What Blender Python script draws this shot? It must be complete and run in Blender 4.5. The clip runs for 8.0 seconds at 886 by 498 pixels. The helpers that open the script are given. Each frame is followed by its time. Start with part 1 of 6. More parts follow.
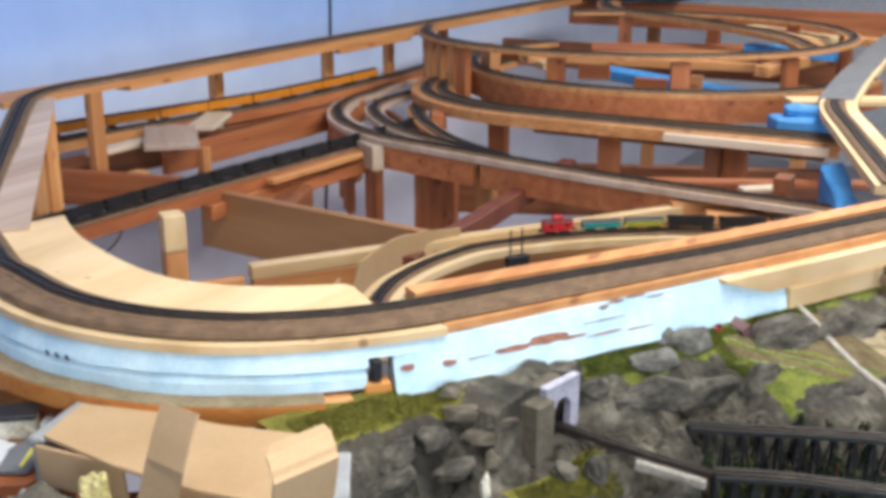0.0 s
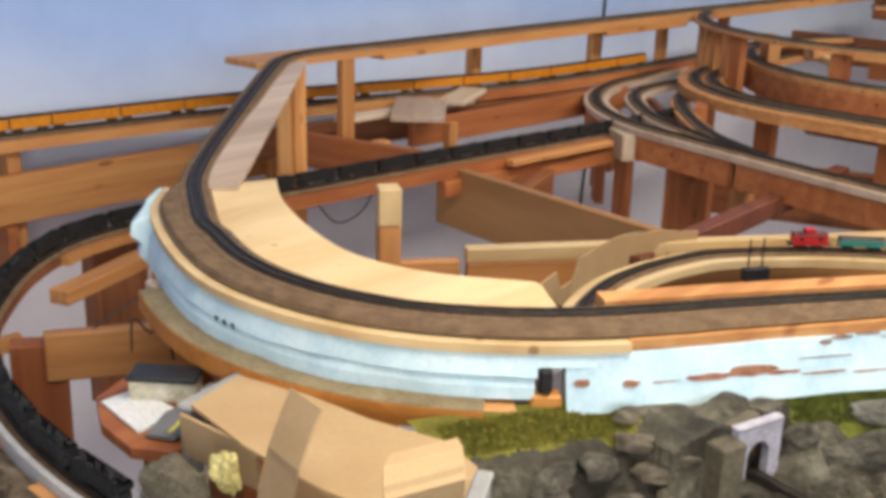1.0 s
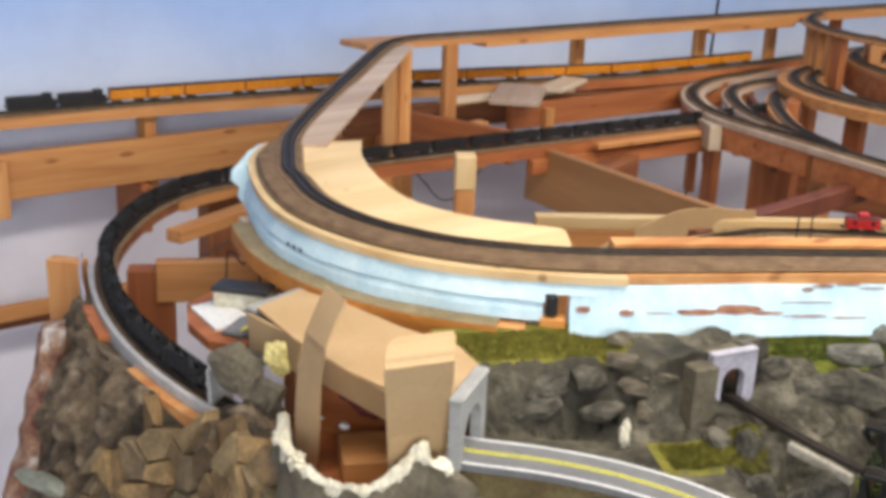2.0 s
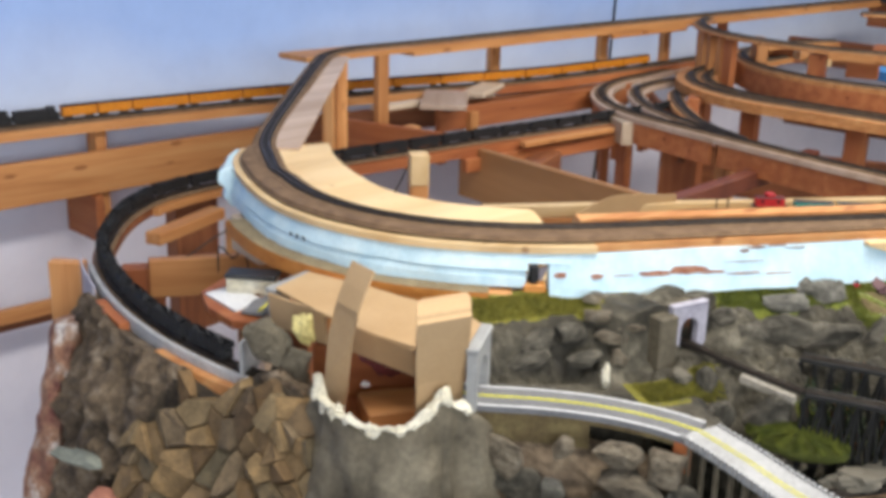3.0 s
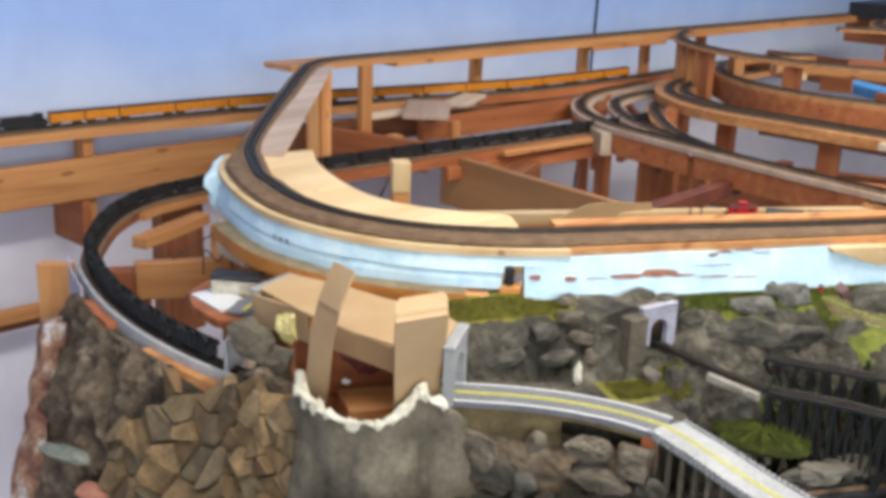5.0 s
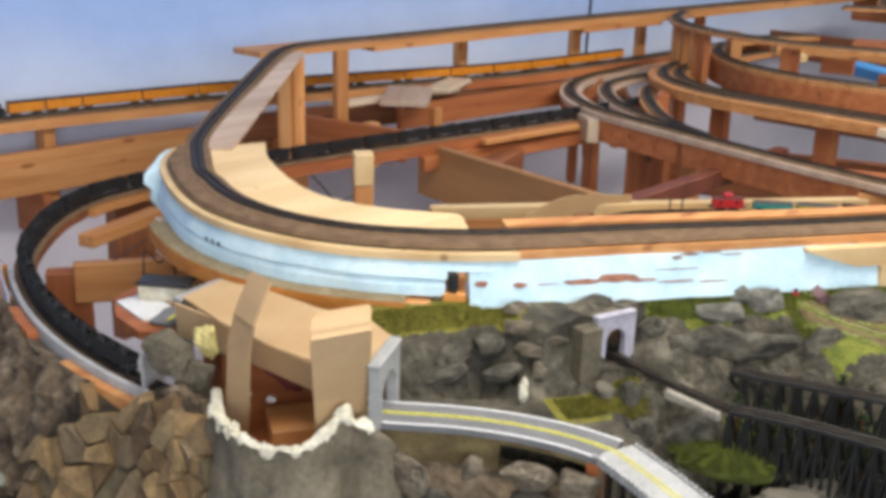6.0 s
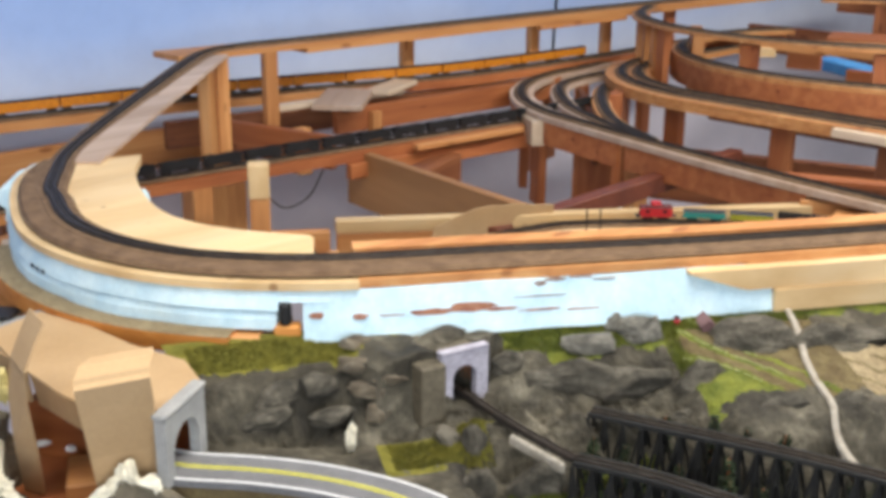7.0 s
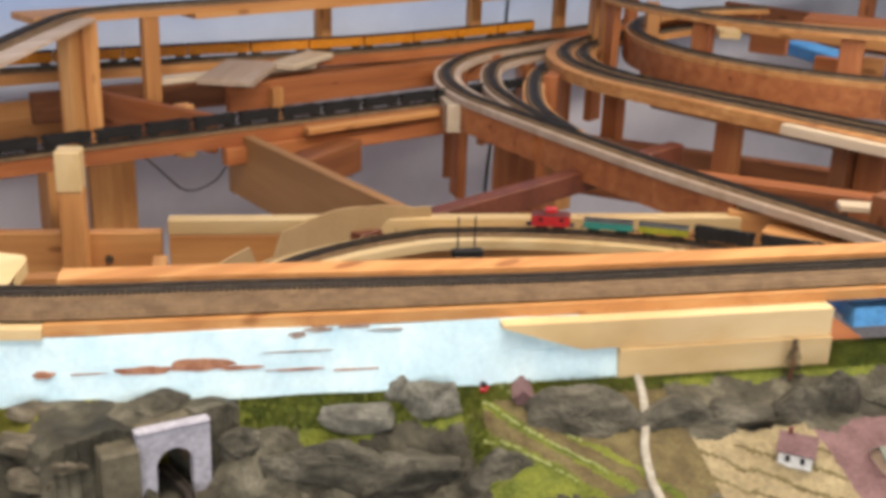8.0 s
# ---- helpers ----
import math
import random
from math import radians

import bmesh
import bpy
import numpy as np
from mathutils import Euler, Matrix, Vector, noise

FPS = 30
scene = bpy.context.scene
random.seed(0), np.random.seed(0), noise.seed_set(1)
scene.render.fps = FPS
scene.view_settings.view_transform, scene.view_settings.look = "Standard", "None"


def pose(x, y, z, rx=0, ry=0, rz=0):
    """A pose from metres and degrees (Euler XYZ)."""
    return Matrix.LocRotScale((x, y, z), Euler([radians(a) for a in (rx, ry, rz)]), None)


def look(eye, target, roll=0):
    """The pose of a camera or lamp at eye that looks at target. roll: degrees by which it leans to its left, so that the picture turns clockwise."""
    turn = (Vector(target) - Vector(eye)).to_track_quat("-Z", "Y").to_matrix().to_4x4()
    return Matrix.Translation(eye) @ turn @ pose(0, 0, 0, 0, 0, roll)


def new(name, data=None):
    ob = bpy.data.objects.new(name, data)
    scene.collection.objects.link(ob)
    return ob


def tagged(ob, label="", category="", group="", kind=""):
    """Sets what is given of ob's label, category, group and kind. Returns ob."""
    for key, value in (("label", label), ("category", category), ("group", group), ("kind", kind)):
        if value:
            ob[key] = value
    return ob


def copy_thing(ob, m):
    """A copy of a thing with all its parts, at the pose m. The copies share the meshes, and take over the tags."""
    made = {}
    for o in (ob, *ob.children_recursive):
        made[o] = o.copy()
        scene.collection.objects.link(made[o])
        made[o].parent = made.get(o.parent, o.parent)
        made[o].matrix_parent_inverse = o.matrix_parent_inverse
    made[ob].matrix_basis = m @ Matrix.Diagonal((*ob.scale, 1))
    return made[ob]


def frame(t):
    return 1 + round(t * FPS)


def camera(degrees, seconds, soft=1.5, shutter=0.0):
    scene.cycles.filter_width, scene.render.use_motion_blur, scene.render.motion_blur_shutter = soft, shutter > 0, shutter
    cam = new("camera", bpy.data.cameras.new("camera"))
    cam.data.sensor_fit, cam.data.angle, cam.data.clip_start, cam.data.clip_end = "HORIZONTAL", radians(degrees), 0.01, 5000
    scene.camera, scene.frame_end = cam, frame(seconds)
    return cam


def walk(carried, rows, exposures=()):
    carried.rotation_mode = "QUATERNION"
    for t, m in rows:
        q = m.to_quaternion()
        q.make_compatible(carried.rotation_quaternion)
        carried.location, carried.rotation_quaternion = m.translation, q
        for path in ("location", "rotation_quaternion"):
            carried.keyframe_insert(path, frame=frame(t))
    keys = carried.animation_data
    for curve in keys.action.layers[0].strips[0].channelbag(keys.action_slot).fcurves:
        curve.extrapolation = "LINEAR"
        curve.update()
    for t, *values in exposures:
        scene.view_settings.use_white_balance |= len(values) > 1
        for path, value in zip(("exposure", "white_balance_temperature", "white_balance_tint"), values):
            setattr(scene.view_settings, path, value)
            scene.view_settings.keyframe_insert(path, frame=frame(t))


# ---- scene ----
cam = camera(43.3, 8.0, soft=4.3)
METRES, EYE, TILT, LEAN, TURN = 1.4, 1.5, -17.0, 0.0, -61.0
ROWS = [
    (0.0, 0.0, 0.0, 0.0, -0.0, 0.0, 0.0),
    (0.5, 0.019, 0.077, 0.0137, 4.65, -0.42, -3.55),
    (1.0, 0.049, 0.0785, 0.0098, 14.2, -1.54, -5.8),
    (1.5, 0.1266, 0.0438, -0.0044, 23.19, -2.58, -9.57),
    (3.0, 0.123, -0.1549, -0.0509, 15.57, -1.04, -6.16),
    (3.5, 0.1342, -0.1768, -0.0549, 14.74, -0.27, -6.55),
    (4.0, 0.1355, -0.191, -0.0601, 14.31, -0.52, -6.65),
    (4.5, 0.1333, -0.1954, -0.0608, 14.46, -0.01, -6.51),
    (6.0, 0.1744, -0.0976, -0.0336, 15.67, -1.41, -6.2),
    (6.5, 0.2273, -0.0406, -0.019, 16.17, -0.25, -5.69),
    (7.0, 0.2755, 0.0231, -0.0009, 16.83, -1.71, -5.59),
    (7.5, 0.2967, 0.1369, 0.0244, 18.57, -1.74, -5.3),
    (8.0, 0.3576, 0.2603, 0.0466, 17.44, -3.22, -7.33),
]
walk(cam, [(t, pose(0, 0, EYE, TILT, LEAN, TURN) @ pose(METRES * x, METRES * y, METRES * z, 90 + pitch, roll, yaw)) for t, x, y, z, yaw, pitch, roll in ROWS],
     exposures=[(0.0, -0.09, 5900, 10), (0.5, -0.20, 6250, 10), (1.0, -0.22, 6850, 10), (1.5, -0.12, 6750, 10), (3.0, -0.12, 6300, 10), (4.5, -0.11, 6150, 10), (6.0, -0.17, 6350, 10), (7.0, -0.16, 6350, 10), (7.5, -0.05, 6350, 10), (8.0, -0.28, 6950, 11)])

# ---- light ----
world = bpy.data.worlds.new("world")
scene.world = world
world.use_nodes = True
world.node_tree.nodes["Background"].inputs[0].default_value = (0.6, 0.75, 1.0, 1)
world.node_tree.nodes["Background"].inputs[1].default_value = 0.6


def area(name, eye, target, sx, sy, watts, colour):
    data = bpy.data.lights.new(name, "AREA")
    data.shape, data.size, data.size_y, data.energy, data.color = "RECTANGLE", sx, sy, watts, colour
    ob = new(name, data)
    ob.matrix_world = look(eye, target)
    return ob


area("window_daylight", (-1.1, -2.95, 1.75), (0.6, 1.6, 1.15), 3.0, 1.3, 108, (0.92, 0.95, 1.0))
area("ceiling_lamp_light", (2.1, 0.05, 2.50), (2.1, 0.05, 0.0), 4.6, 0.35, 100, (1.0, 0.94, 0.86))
scene.view_settings.exposure = 0.0


# ---- materials ----
def nodes_of(name):
    m = bpy.data.materials.new(name)
    m.use_nodes = True
    nt = m.node_tree
    return m, nt, nt.nodes["Principled BSDF"]


def add(nt, kind, **kw):
    n = nt.nodes.new(kind)
    for k, v in kw.items():
        n.inputs[k.replace("_", " ")].default_value = v
    return n


def ramp(nt, fac, stops):
    n = nt.nodes.new("ShaderNodeValToRGB")
    el = n.color_ramp.elements
    while len(el) < len(stops):
        el.new(0.5)
    for e, (p, c) in zip(el, stops):
        e.position, e.color = p, (*c, 1)
    nt.links.new(fac, n.inputs[0])
    return n.outputs[0]


def mix(nt, kind, fac, a, b):
    n = nt.nodes.new("ShaderNodeMix")
    n.data_type, n.blend_type = "RGBA", kind
    for sock, v in ((n.inputs[0], fac), (n.inputs[6], a), (n.inputs[7], b)):
        if isinstance(v, (int, float)):
            sock.default_value = v
        elif isinstance(v, tuple):
            sock.default_value = (*v, 1)
        else:
            nt.links.new(v, sock)
    return n.outputs[2]


def bump(nt, bsdf, height, strength, distance):
    n = nt.nodes.new("ShaderNodeBump")
    n.inputs["Strength"].default_value, n.inputs["Distance"].default_value = strength, distance
    nt.links.new(height, n.inputs["Height"])
    nt.links.new(n.outputs[0], bsdf.inputs["Normal"])


def coords(nt, scale=(1, 1, 1), shift=True):
    """Object coordinates, scaled, moved by a random amount for every object."""
    tc = nt.nodes.new("ShaderNodeTexCoord")
    mp = nt.nodes.new("ShaderNodeMapping")
    mp.inputs["Scale"].default_value = scale
    nt.links.new(tc.outputs["Object"], mp.inputs["Vector"])
    if shift:
        oi = nt.nodes.new("ShaderNodeObjectInfo")
        mu = nt.nodes.new("ShaderNodeMath")
        mu.operation = "MULTIPLY"
        mu.inputs[1].default_value = 37.0
        nt.links.new(oi.outputs["Random"], mu.inputs[0])
        nt.links.new(mu.outputs[0], mp.inputs["Location"])
    return mp.outputs[0]


def wood(name, dark, mid, light, rough=0.6, scale=(3, 40, 40), knots=True, spread=(9, 26, 26), size=0.1):
    """Sawn wood: grain along x, growth bands, a few knots."""
    m, nt, b = nodes_of(name)
    v = coords(nt, scale)
    n1 = add(nt, "ShaderNodeTexNoise", Scale=1.0, Detail=6.0, Roughness=0.6, Distortion=0.6)
    nt.links.new(v, n1.inputs["Vector"])
    col = ramp(nt, n1.outputs[0], [(0.28, dark), (0.5, mid), (0.72, light)])
    v2 = coords(nt, (1.2, 6, 6))
    n2 = add(nt, "ShaderNodeTexNoise", Scale=2.0, Detail=3.0)
    nt.links.new(v2, n2.inputs["Vector"])
    stain = ramp(nt, n2.outputs[0], [(0.3, (0.74, 0.68, 0.62)), (0.6, (1, 1, 1))])
    col = mix(nt, "MULTIPLY", 0.8, col, stain)
    if knots:
        v3 = coords(nt, spread)
        vo = add(nt, "ShaderNodeTexVoronoi", Scale=1.0)
        nt.links.new(v3, vo.inputs["Vector"])
        k = ramp(nt, vo.outputs["Distance"], [(size, (0.34, 0.19, 0.09)), (size + 0.07, (1, 1, 1))])
        col = mix(nt, "MULTIPLY", 0.7, col, k)
    oi = nt.nodes.new("ShaderNodeObjectInfo")
    tone = ramp(nt, oi.outputs["Random"], [(0.0, (0.82, 0.78, 0.74)), (1.0, (1.08, 1.04, 1.0))])
    col = mix(nt, "MULTIPLY", 1.0, col, tone)
    nt.links.new(col, b.inputs["Base Color"])
    b.inputs["Roughness"].default_value = rough
    bump(nt, b, n1.outputs[0], 0.25, 0.001)
    return m


def mottled(name, a, c, rough=0.8, scale=20.0, fine=120.0, strength=0.4, depth=0.002, third=None, low=0.68):
    """Two colours mixed by noise at two scales, with relief."""
    m, nt, b = nodes_of(name)
    v = coords(nt)
    n1 = add(nt, "ShaderNodeTexNoise", Scale=scale, Detail=5.0, Roughness=0.6)
    n2 = add(nt, "ShaderNodeTexNoise", Scale=fine, Detail=4.0, Roughness=0.65)
    nt.links.new(v, n1.inputs["Vector"])
    nt.links.new(v, n2.inputs["Vector"])
    stops = [(0.35, a), (0.65, c)] if third is None else [(0.33, a), (0.52, c), (0.68, third)]
    col = ramp(nt, n1.outputs[0], stops)
    gr = ramp(nt, n2.outputs[0], [(0.3, (low, low, low)), (0.7, (1.0 + (1 - low) * 0.38,) * 3)])
    col = mix(nt, "MULTIPLY", 1.0, col, gr)
    nt.links.new(col, b.inputs["Base Color"])
    b.inputs["Roughness"].default_value = rough
    bump(nt, b, n2.outputs[0], strength, depth)
    return m


PINE = wood("pine", (0.44, 0.18, 0.056), (0.6, 0.285, 0.098), (0.7, 0.39, 0.155))
PALE = wood("pale_plywood", (0.66, 0.47, 0.23), (0.77, 0.58, 0.31), (0.82, 0.66, 0.4), scale=(4, 14, 14), spread=(20, 20, 20), size=0.05)
# brown stained pine; also stands in for pine shaded below the wall deck
RUST = wood("stained_shaded_pine", (0.31, 0.093, 0.031), (0.43, 0.145, 0.046), (0.54, 0.215, 0.075))
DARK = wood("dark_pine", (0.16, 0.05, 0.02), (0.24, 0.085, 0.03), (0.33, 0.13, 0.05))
PINK = wood("weathered_board", (0.5, 0.38, 0.28), (0.6, 0.47, 0.37), (0.68, 0.56, 0.46), knots=False)
CREAM = wood("cream_wood", (0.62, 0.5, 0.36), (0.7, 0.58, 0.43), (0.76, 0.66, 0.52), knots=False)
CORK = mottled("cork", (0.13, 0.075, 0.037), (0.22, 0.135, 0.07), 0.9, 60, 400, 0.5, 0.001)
TIE = mottled("tie_plastic", (0.02, 0.016, 0.014), (0.035, 0.028, 0.024), 0.6, 60, 300)
RAIL = mottled("rail_metal", (0.09, 0.07, 0.055), (0.16, 0.13, 0.1), 0.4, 80, 400, 0.1)
RAIL.node_tree.nodes["Principled BSDF"].inputs["Metallic"].default_value = 0.7
CARD = mottled("cardboard", (0.46, 0.3, 0.145), (0.54, 0.365, 0.19), 0.85, 9, 260, 0.1, 0.0004, None, 0.93)
FOAM = mottled("pale_blue_foam", (0.46, 0.66, 0.76), (0.58, 0.76, 0.83), 0.75, 25, 220, 0.3, 0.0008, (0.66, 0.82, 0.86), 0.9)
BLUE = mottled("blue_foam", (0.06, 0.27, 0.62), (0.1, 0.36, 0.72), 0.6, 15, 200, 0.3)
ROCK = mottled("grey_rock", (0.022, 0.0185, 0.0105), (0.082, 0.071, 0.047), 0.85, 19, 130, 0.9, 0.004, (0.215, 0.19, 0.135), 0.6)
BOULDER = mottled("boulder_rock", (0.0445, 0.0395, 0.0273), (0.122, 0.108, 0.0792), 0.85, 1.3, 5, 0.6, 0.1, (0.233, 0.208, 0.157))
PALEBLOCK = mottled("pale_block", (0.17, 0.132, 0.0845), (0.36, 0.295, 0.202), 0.85, 1.2, 5, 0.8, 0.1, (0.509, 0.43, 0.312))
LIGHTBLOCK = mottled("light_boulder", (0.117, 0.11, 0.088), (0.233, 0.22, 0.18), 0.85, 1.2, 5, 0.6, 0.1, (0.36, 0.34, 0.282))
# dark valley ground, with the valley's shade put into its colour
SHADEDGROUND = mottled("dark_shaded_ground", (0.0127, 0.013, 0.00704), (0.0424, 0.044, 0.0211), 0.95, 40, 250, 0.9, 0.004)
TALUS = mottled("brown_rock", (0.072, 0.051, 0.031), (0.21, 0.15, 0.092), 0.88, 30, 130, 0.9, 0.004, (0.37, 0.28, 0.175))
PLASTER = mottled("grey_plaster", (0.0763, 0.0634, 0.0399), (0.149, 0.125, 0.0821), 0.8, 14, 160, 0.6, 0.002, (0.217, 0.187, 0.127))
MOSS = mottled("moss", (0.16, 0.15, 0.015), (0.3, 0.27, 0.035), 0.95, 45, 350, 1.0, 0.004)
GRASS = mottled("grass", (0.09, 0.12, 0.012), (0.23, 0.25, 0.03), 0.95, 45, 350, 1.0, 0.004)
SOIL = mottled("soil", (0.102, 0.07, 0.028), (0.187, 0.145, 0.06), 0.95, 40, 300, 0.8, 0.003)
ASPHALT = mottled("asphalt", (0.15, 0.15, 0.155), (0.19, 0.19, 0.195), 0.85, 30, 500, 0.2, 0.0005)
CONCRETE = mottled("concrete", (0.38, 0.38, 0.37), (0.48, 0.48, 0.47), 0.8, 30, 300, 0.2, 0.0008)
STONEGREY = mottled("grey_portal", (0.276, 0.28, 0.273), (0.382, 0.38, 0.361), 0.8, 30, 300, 0.3, 0.0008, None, 0.85)
LILAC = mottled("lilac_stone", (0.38, 0.36, 0.42), (0.52, 0.5, 0.56), 0.8, 40, 300, 0.3, 0.0008)
YELLOW = mottled("yellow_line", (0.6, 0.56, 0.06), (0.7, 0.66, 0.12), 0.7, 60, 300, 0.1)
WHITE = mottled("white_paint", (0.74, 0.74, 0.72), (0.8, 0.8, 0.79), 0.6, 40, 300, 0.1)
BLACK = mottled("black_plastic", (0.006, 0.006, 0.007), (0.014, 0.014, 0.015), 0.7, 60, 300, 0.2)
TRESTLE = mottled("black_trestle", (0.004, 0.004, 0.004), (0.016, 0.016, 0.014), 0.7, 60, 300, 0.2)
STEEL = mottled("black_steel", (0.01, 0.011, 0.012), (0.03, 0.031, 0.032), 0.5, 60, 300, 0.2)
ORANGE = mottled("orange_paint", (0.6, 0.2, 0.008), (0.68, 0.25, 0.012), 0.5, 30, 200, 0.1)
RED = mottled("red_paint", (0.5, 0.015, 0.02), (0.58, 0.025, 0.03), 0.4, 40, 200, 0.1)
TEAL = mottled("teal_paint", (0.02, 0.25, 0.22), (0.03, 0.33, 0.29), 0.5, 40, 200, 0.1)
OLIVE = mottled("olive_paint", (0.3, 0.32, 0.02), (0.42, 0.43, 0.04), 0.5, 40, 200, 0.1)
MAROON = mottled("maroon", (0.09, 0.012, 0.012), (0.16, 0.03, 0.03), 0.7, 30, 200, 0.3)
ROOFRED = mottled("mauve_roof", (0.15, 0.075, 0.075), (0.22, 0.12, 0.12), 0.85, 50, 300, 0.3)
PLASTERW = mottled("white_plaster", (0.62, 0.56, 0.4), (0.82, 0.78, 0.63), 0.85, 45, 260, 0.8, 0.003)
YFOAM = mottled("yellow_foam", (0.62, 0.5, 0.16), (0.75, 0.64, 0.27), 0.85, 40, 260, 0.7, 0.003)
STONEGREEN = mottled("green_grey_stone", (0.14, 0.15, 0.12), (0.24, 0.25, 0.2), 0.85, 30, 200, 0.5, 0.002)
REDSTONE = mottled("red_stone", (0.34, 0.13, 0.08), (0.5, 0.22, 0.14), 0.8, 30, 200, 0.4, 0.002)
PLASTERTAN = mottled("tan_concrete", (0.3, 0.27, 0.21), (0.42, 0.38, 0.31), 0.85, 30, 250, 0.3, 0.001)
TAN = mottled("tan_soil", (0.24, 0.18, 0.095), (0.36, 0.285, 0.16), 0.9, 25, 200, 0.4)
COPPER = mottled("red_stain", (0.13, 0.035, 0.018), (0.21, 0.06, 0.03), 0.55, 20, 150, 0.3)
CEIL = mottled("ceiling_paint", (0.66, 0.66, 0.66), (0.72, 0.72, 0.72), 0.9, 2, 90, 0.1)
FLOORM = mottled("concrete_floor", (0.34, 0.33, 0.35), (0.44, 0.43, 0.45), 0.8, 3, 60, 0.2)


def sky_wall():
    """Sky-painted wall: blue high up, fading to white towards the layout, with faint clouds and scuffs."""
    m, nt, b = nodes_of("painted_sky_wall")
    tc = nt.nodes.new("ShaderNodeTexCoord")
    sp = nt.nodes.new("ShaderNodeSeparateXYZ")
    nt.links.new(tc.outputs["Object"], sp.inputs[0])
    n1 = add(nt, "ShaderNodeTexNoise", Scale=1.3, Detail=4.0)
    nt.links.new(tc.outputs["Object"], n1.inputs["Vector"])
    ma = nt.nodes.new("ShaderNodeMath")
    ma.operation = "MULTIPLY_ADD"
    ma.inputs[1].default_value = 0.3
    nt.links.new(n1.outputs[0], ma.inputs[0])
    nt.links.new(sp.outputs[2], ma.inputs[2])
    mr = add(nt, "ShaderNodeMapRange")
    mr.inputs[1].default_value, mr.inputs[2].default_value = 0.9, 1.75
    nt.links.new(ma.outputs[0], mr.inputs[0])
    col = ramp(nt, mr.outputs[0], [(0.0, (0.72, 0.7, 0.77)), (0.3, (0.6, 0.67, 0.82)), (0.55, (0.36, 0.5, 0.82)), (1.0, (0.24, 0.4, 0.78))])
    n2 = add(nt, "ShaderNodeTexNoise", Scale=7.0, Detail=6.0, Roughness=0.7)
    nt.links.new(tc.outputs["Object"], n2.inputs["Vector"])
    scuff = ramp(nt, n2.outputs[0], [(0.3, (0.9, 0.9, 0.92)), (0.6, (1, 1, 1))])
    nt.links.new(mix(nt, "MULTIPLY", 1.0, col, scuff), b.inputs["Base Color"])
    b.inputs["Roughness"].default_value = 0.9
    return m


SKYWALL = sky_wall()


# ---- building helpers ----
def part(name, bm, material, parent=None, label="", m=None, smooth=False):
    me = bpy.data.meshes.new(name)
    bmesh.ops.recalc_face_normals(bm, faces=bm.faces)
    bm.to_mesh(me)
    bm.free()
    me.materials.append(material)
    if smooth:
        me.shade_smooth()
    ob = new(name, me)
    if parent is not None:
        ob.parent = parent
    if m is not None:
        ob.matrix_basis = m
    if label:
        ob["label"] = label
    return ob


def thing(name, label, category, group="", m=None, kind=""):
    ob = new(name)
    ob.empty_display_size = 0.02
    if m is not None:
        ob.matrix_basis = m
    return tagged(ob, label, category, group, kind)


def cuboid(bm, x0, x1, y0, y1, z0, z1, chamfer=0.0):
    r = bmesh.ops.create_cube(bm, size=1.0)
    for v in r["verts"]:
        v.co = Vector((x0 if v.co.x < 0 else x1, y0 if v.co.y < 0 else y1, z0 if v.co.z < 0 else z1))
    if chamfer:
        es = list({e for v in r["verts"] for e in v.link_edges})
        bmesh.ops.bevel(bm, geom=es, offset=chamfer, segments=1, affect="EDGES")
    return bm


def box(x0, x1, y0, y1, z0, z1, chamfer=0.0015):
    return cuboid(bmesh.new(), x0, x1, y0, y1, z0, z1, chamfer)


def along(p, q):
    """Pose at p with x pointing to q, z as upright as it can be; and the distance."""
    p, q = Vector(p), Vector(q)
    d = q - p
    x = d.normalized()
    up = Vector((0, 0, 1)) if abs(x.z) < 0.95 else Vector((0, 1, 0))
    y = up.cross(x).normalized()
    z = x.cross(y)
    m = Matrix((x, y, z)).transposed().to_4x4()
    m.translation = p
    return m, d.length


def board(name, p, q, wide, high, material, label, category="board", group="", parent=None, chamfer=0.0015):
    """A sawn board: p and q are the middle of its top face at the ends."""
    m, n = along(p, q)
    ob = part(name, box(0, n, -wide / 2, wide / 2, -high, 0, chamfer), material, parent, "" if parent else label, m)
    return ob if parent else tagged(ob, label, category, group)


def post(name, x, y, z0, z1, sx, sy, turn, material, label, group="", parent=None):
    """An upright; its grain runs along its own x, which points up."""
    m = pose(x, y, z0, 0, 0, turn) @ pose(0, 0, 0, 0, -90, 0)
    ob = part(name, box(0, z1 - z0, -sy / 2, sy / 2, -sx / 2, sx / 2), material, parent, "" if parent else label, m)
    return ob if parent else tagged(ob, label, "post", group)


def spline(points, step=0.012):
    """Catmull-Rom through the points, resampled at even steps."""
    p = [Vector(a) for a in points]
    p = [2 * p[0] - p[1]] + p + [2 * p[-1] - p[-2]]
    out = []
    for i in range(1, len(p) - 2):
        a, b, c, d = p[i - 1 : i + 3]
        n = max(2, int((c - b).length / 0.004))
        for k in range(n):
            t = k / n
            out.append(0.5 * (2 * b + (c - a) * t + (2 * a - 5 * b + 4 * c - d) * t * t + (3 * b - a - 3 * c + d) * t**3))
    out.append(p[-2])
    res, acc = [out[0]], 0.0
    for a, b in zip(out, out[1:]):
        acc += (b - a).length
        if acc >= step:
            res.append(b)
            acc = 0.0
    if (res[-1] - out[-1]).length > step * 0.3:
        res.append(out[-1])
    return res


def arc(cx, cy, r, a0, a1, z0, z1, n=24):
    return [(cx + r * math.cos(radians(a0 + (a1 - a0) * i / n)), cy + r * math.sin(radians(a0 + (a1 - a0) * i / n)), z0 + (z1 - z0) * i / n) for i in range(n + 1)]


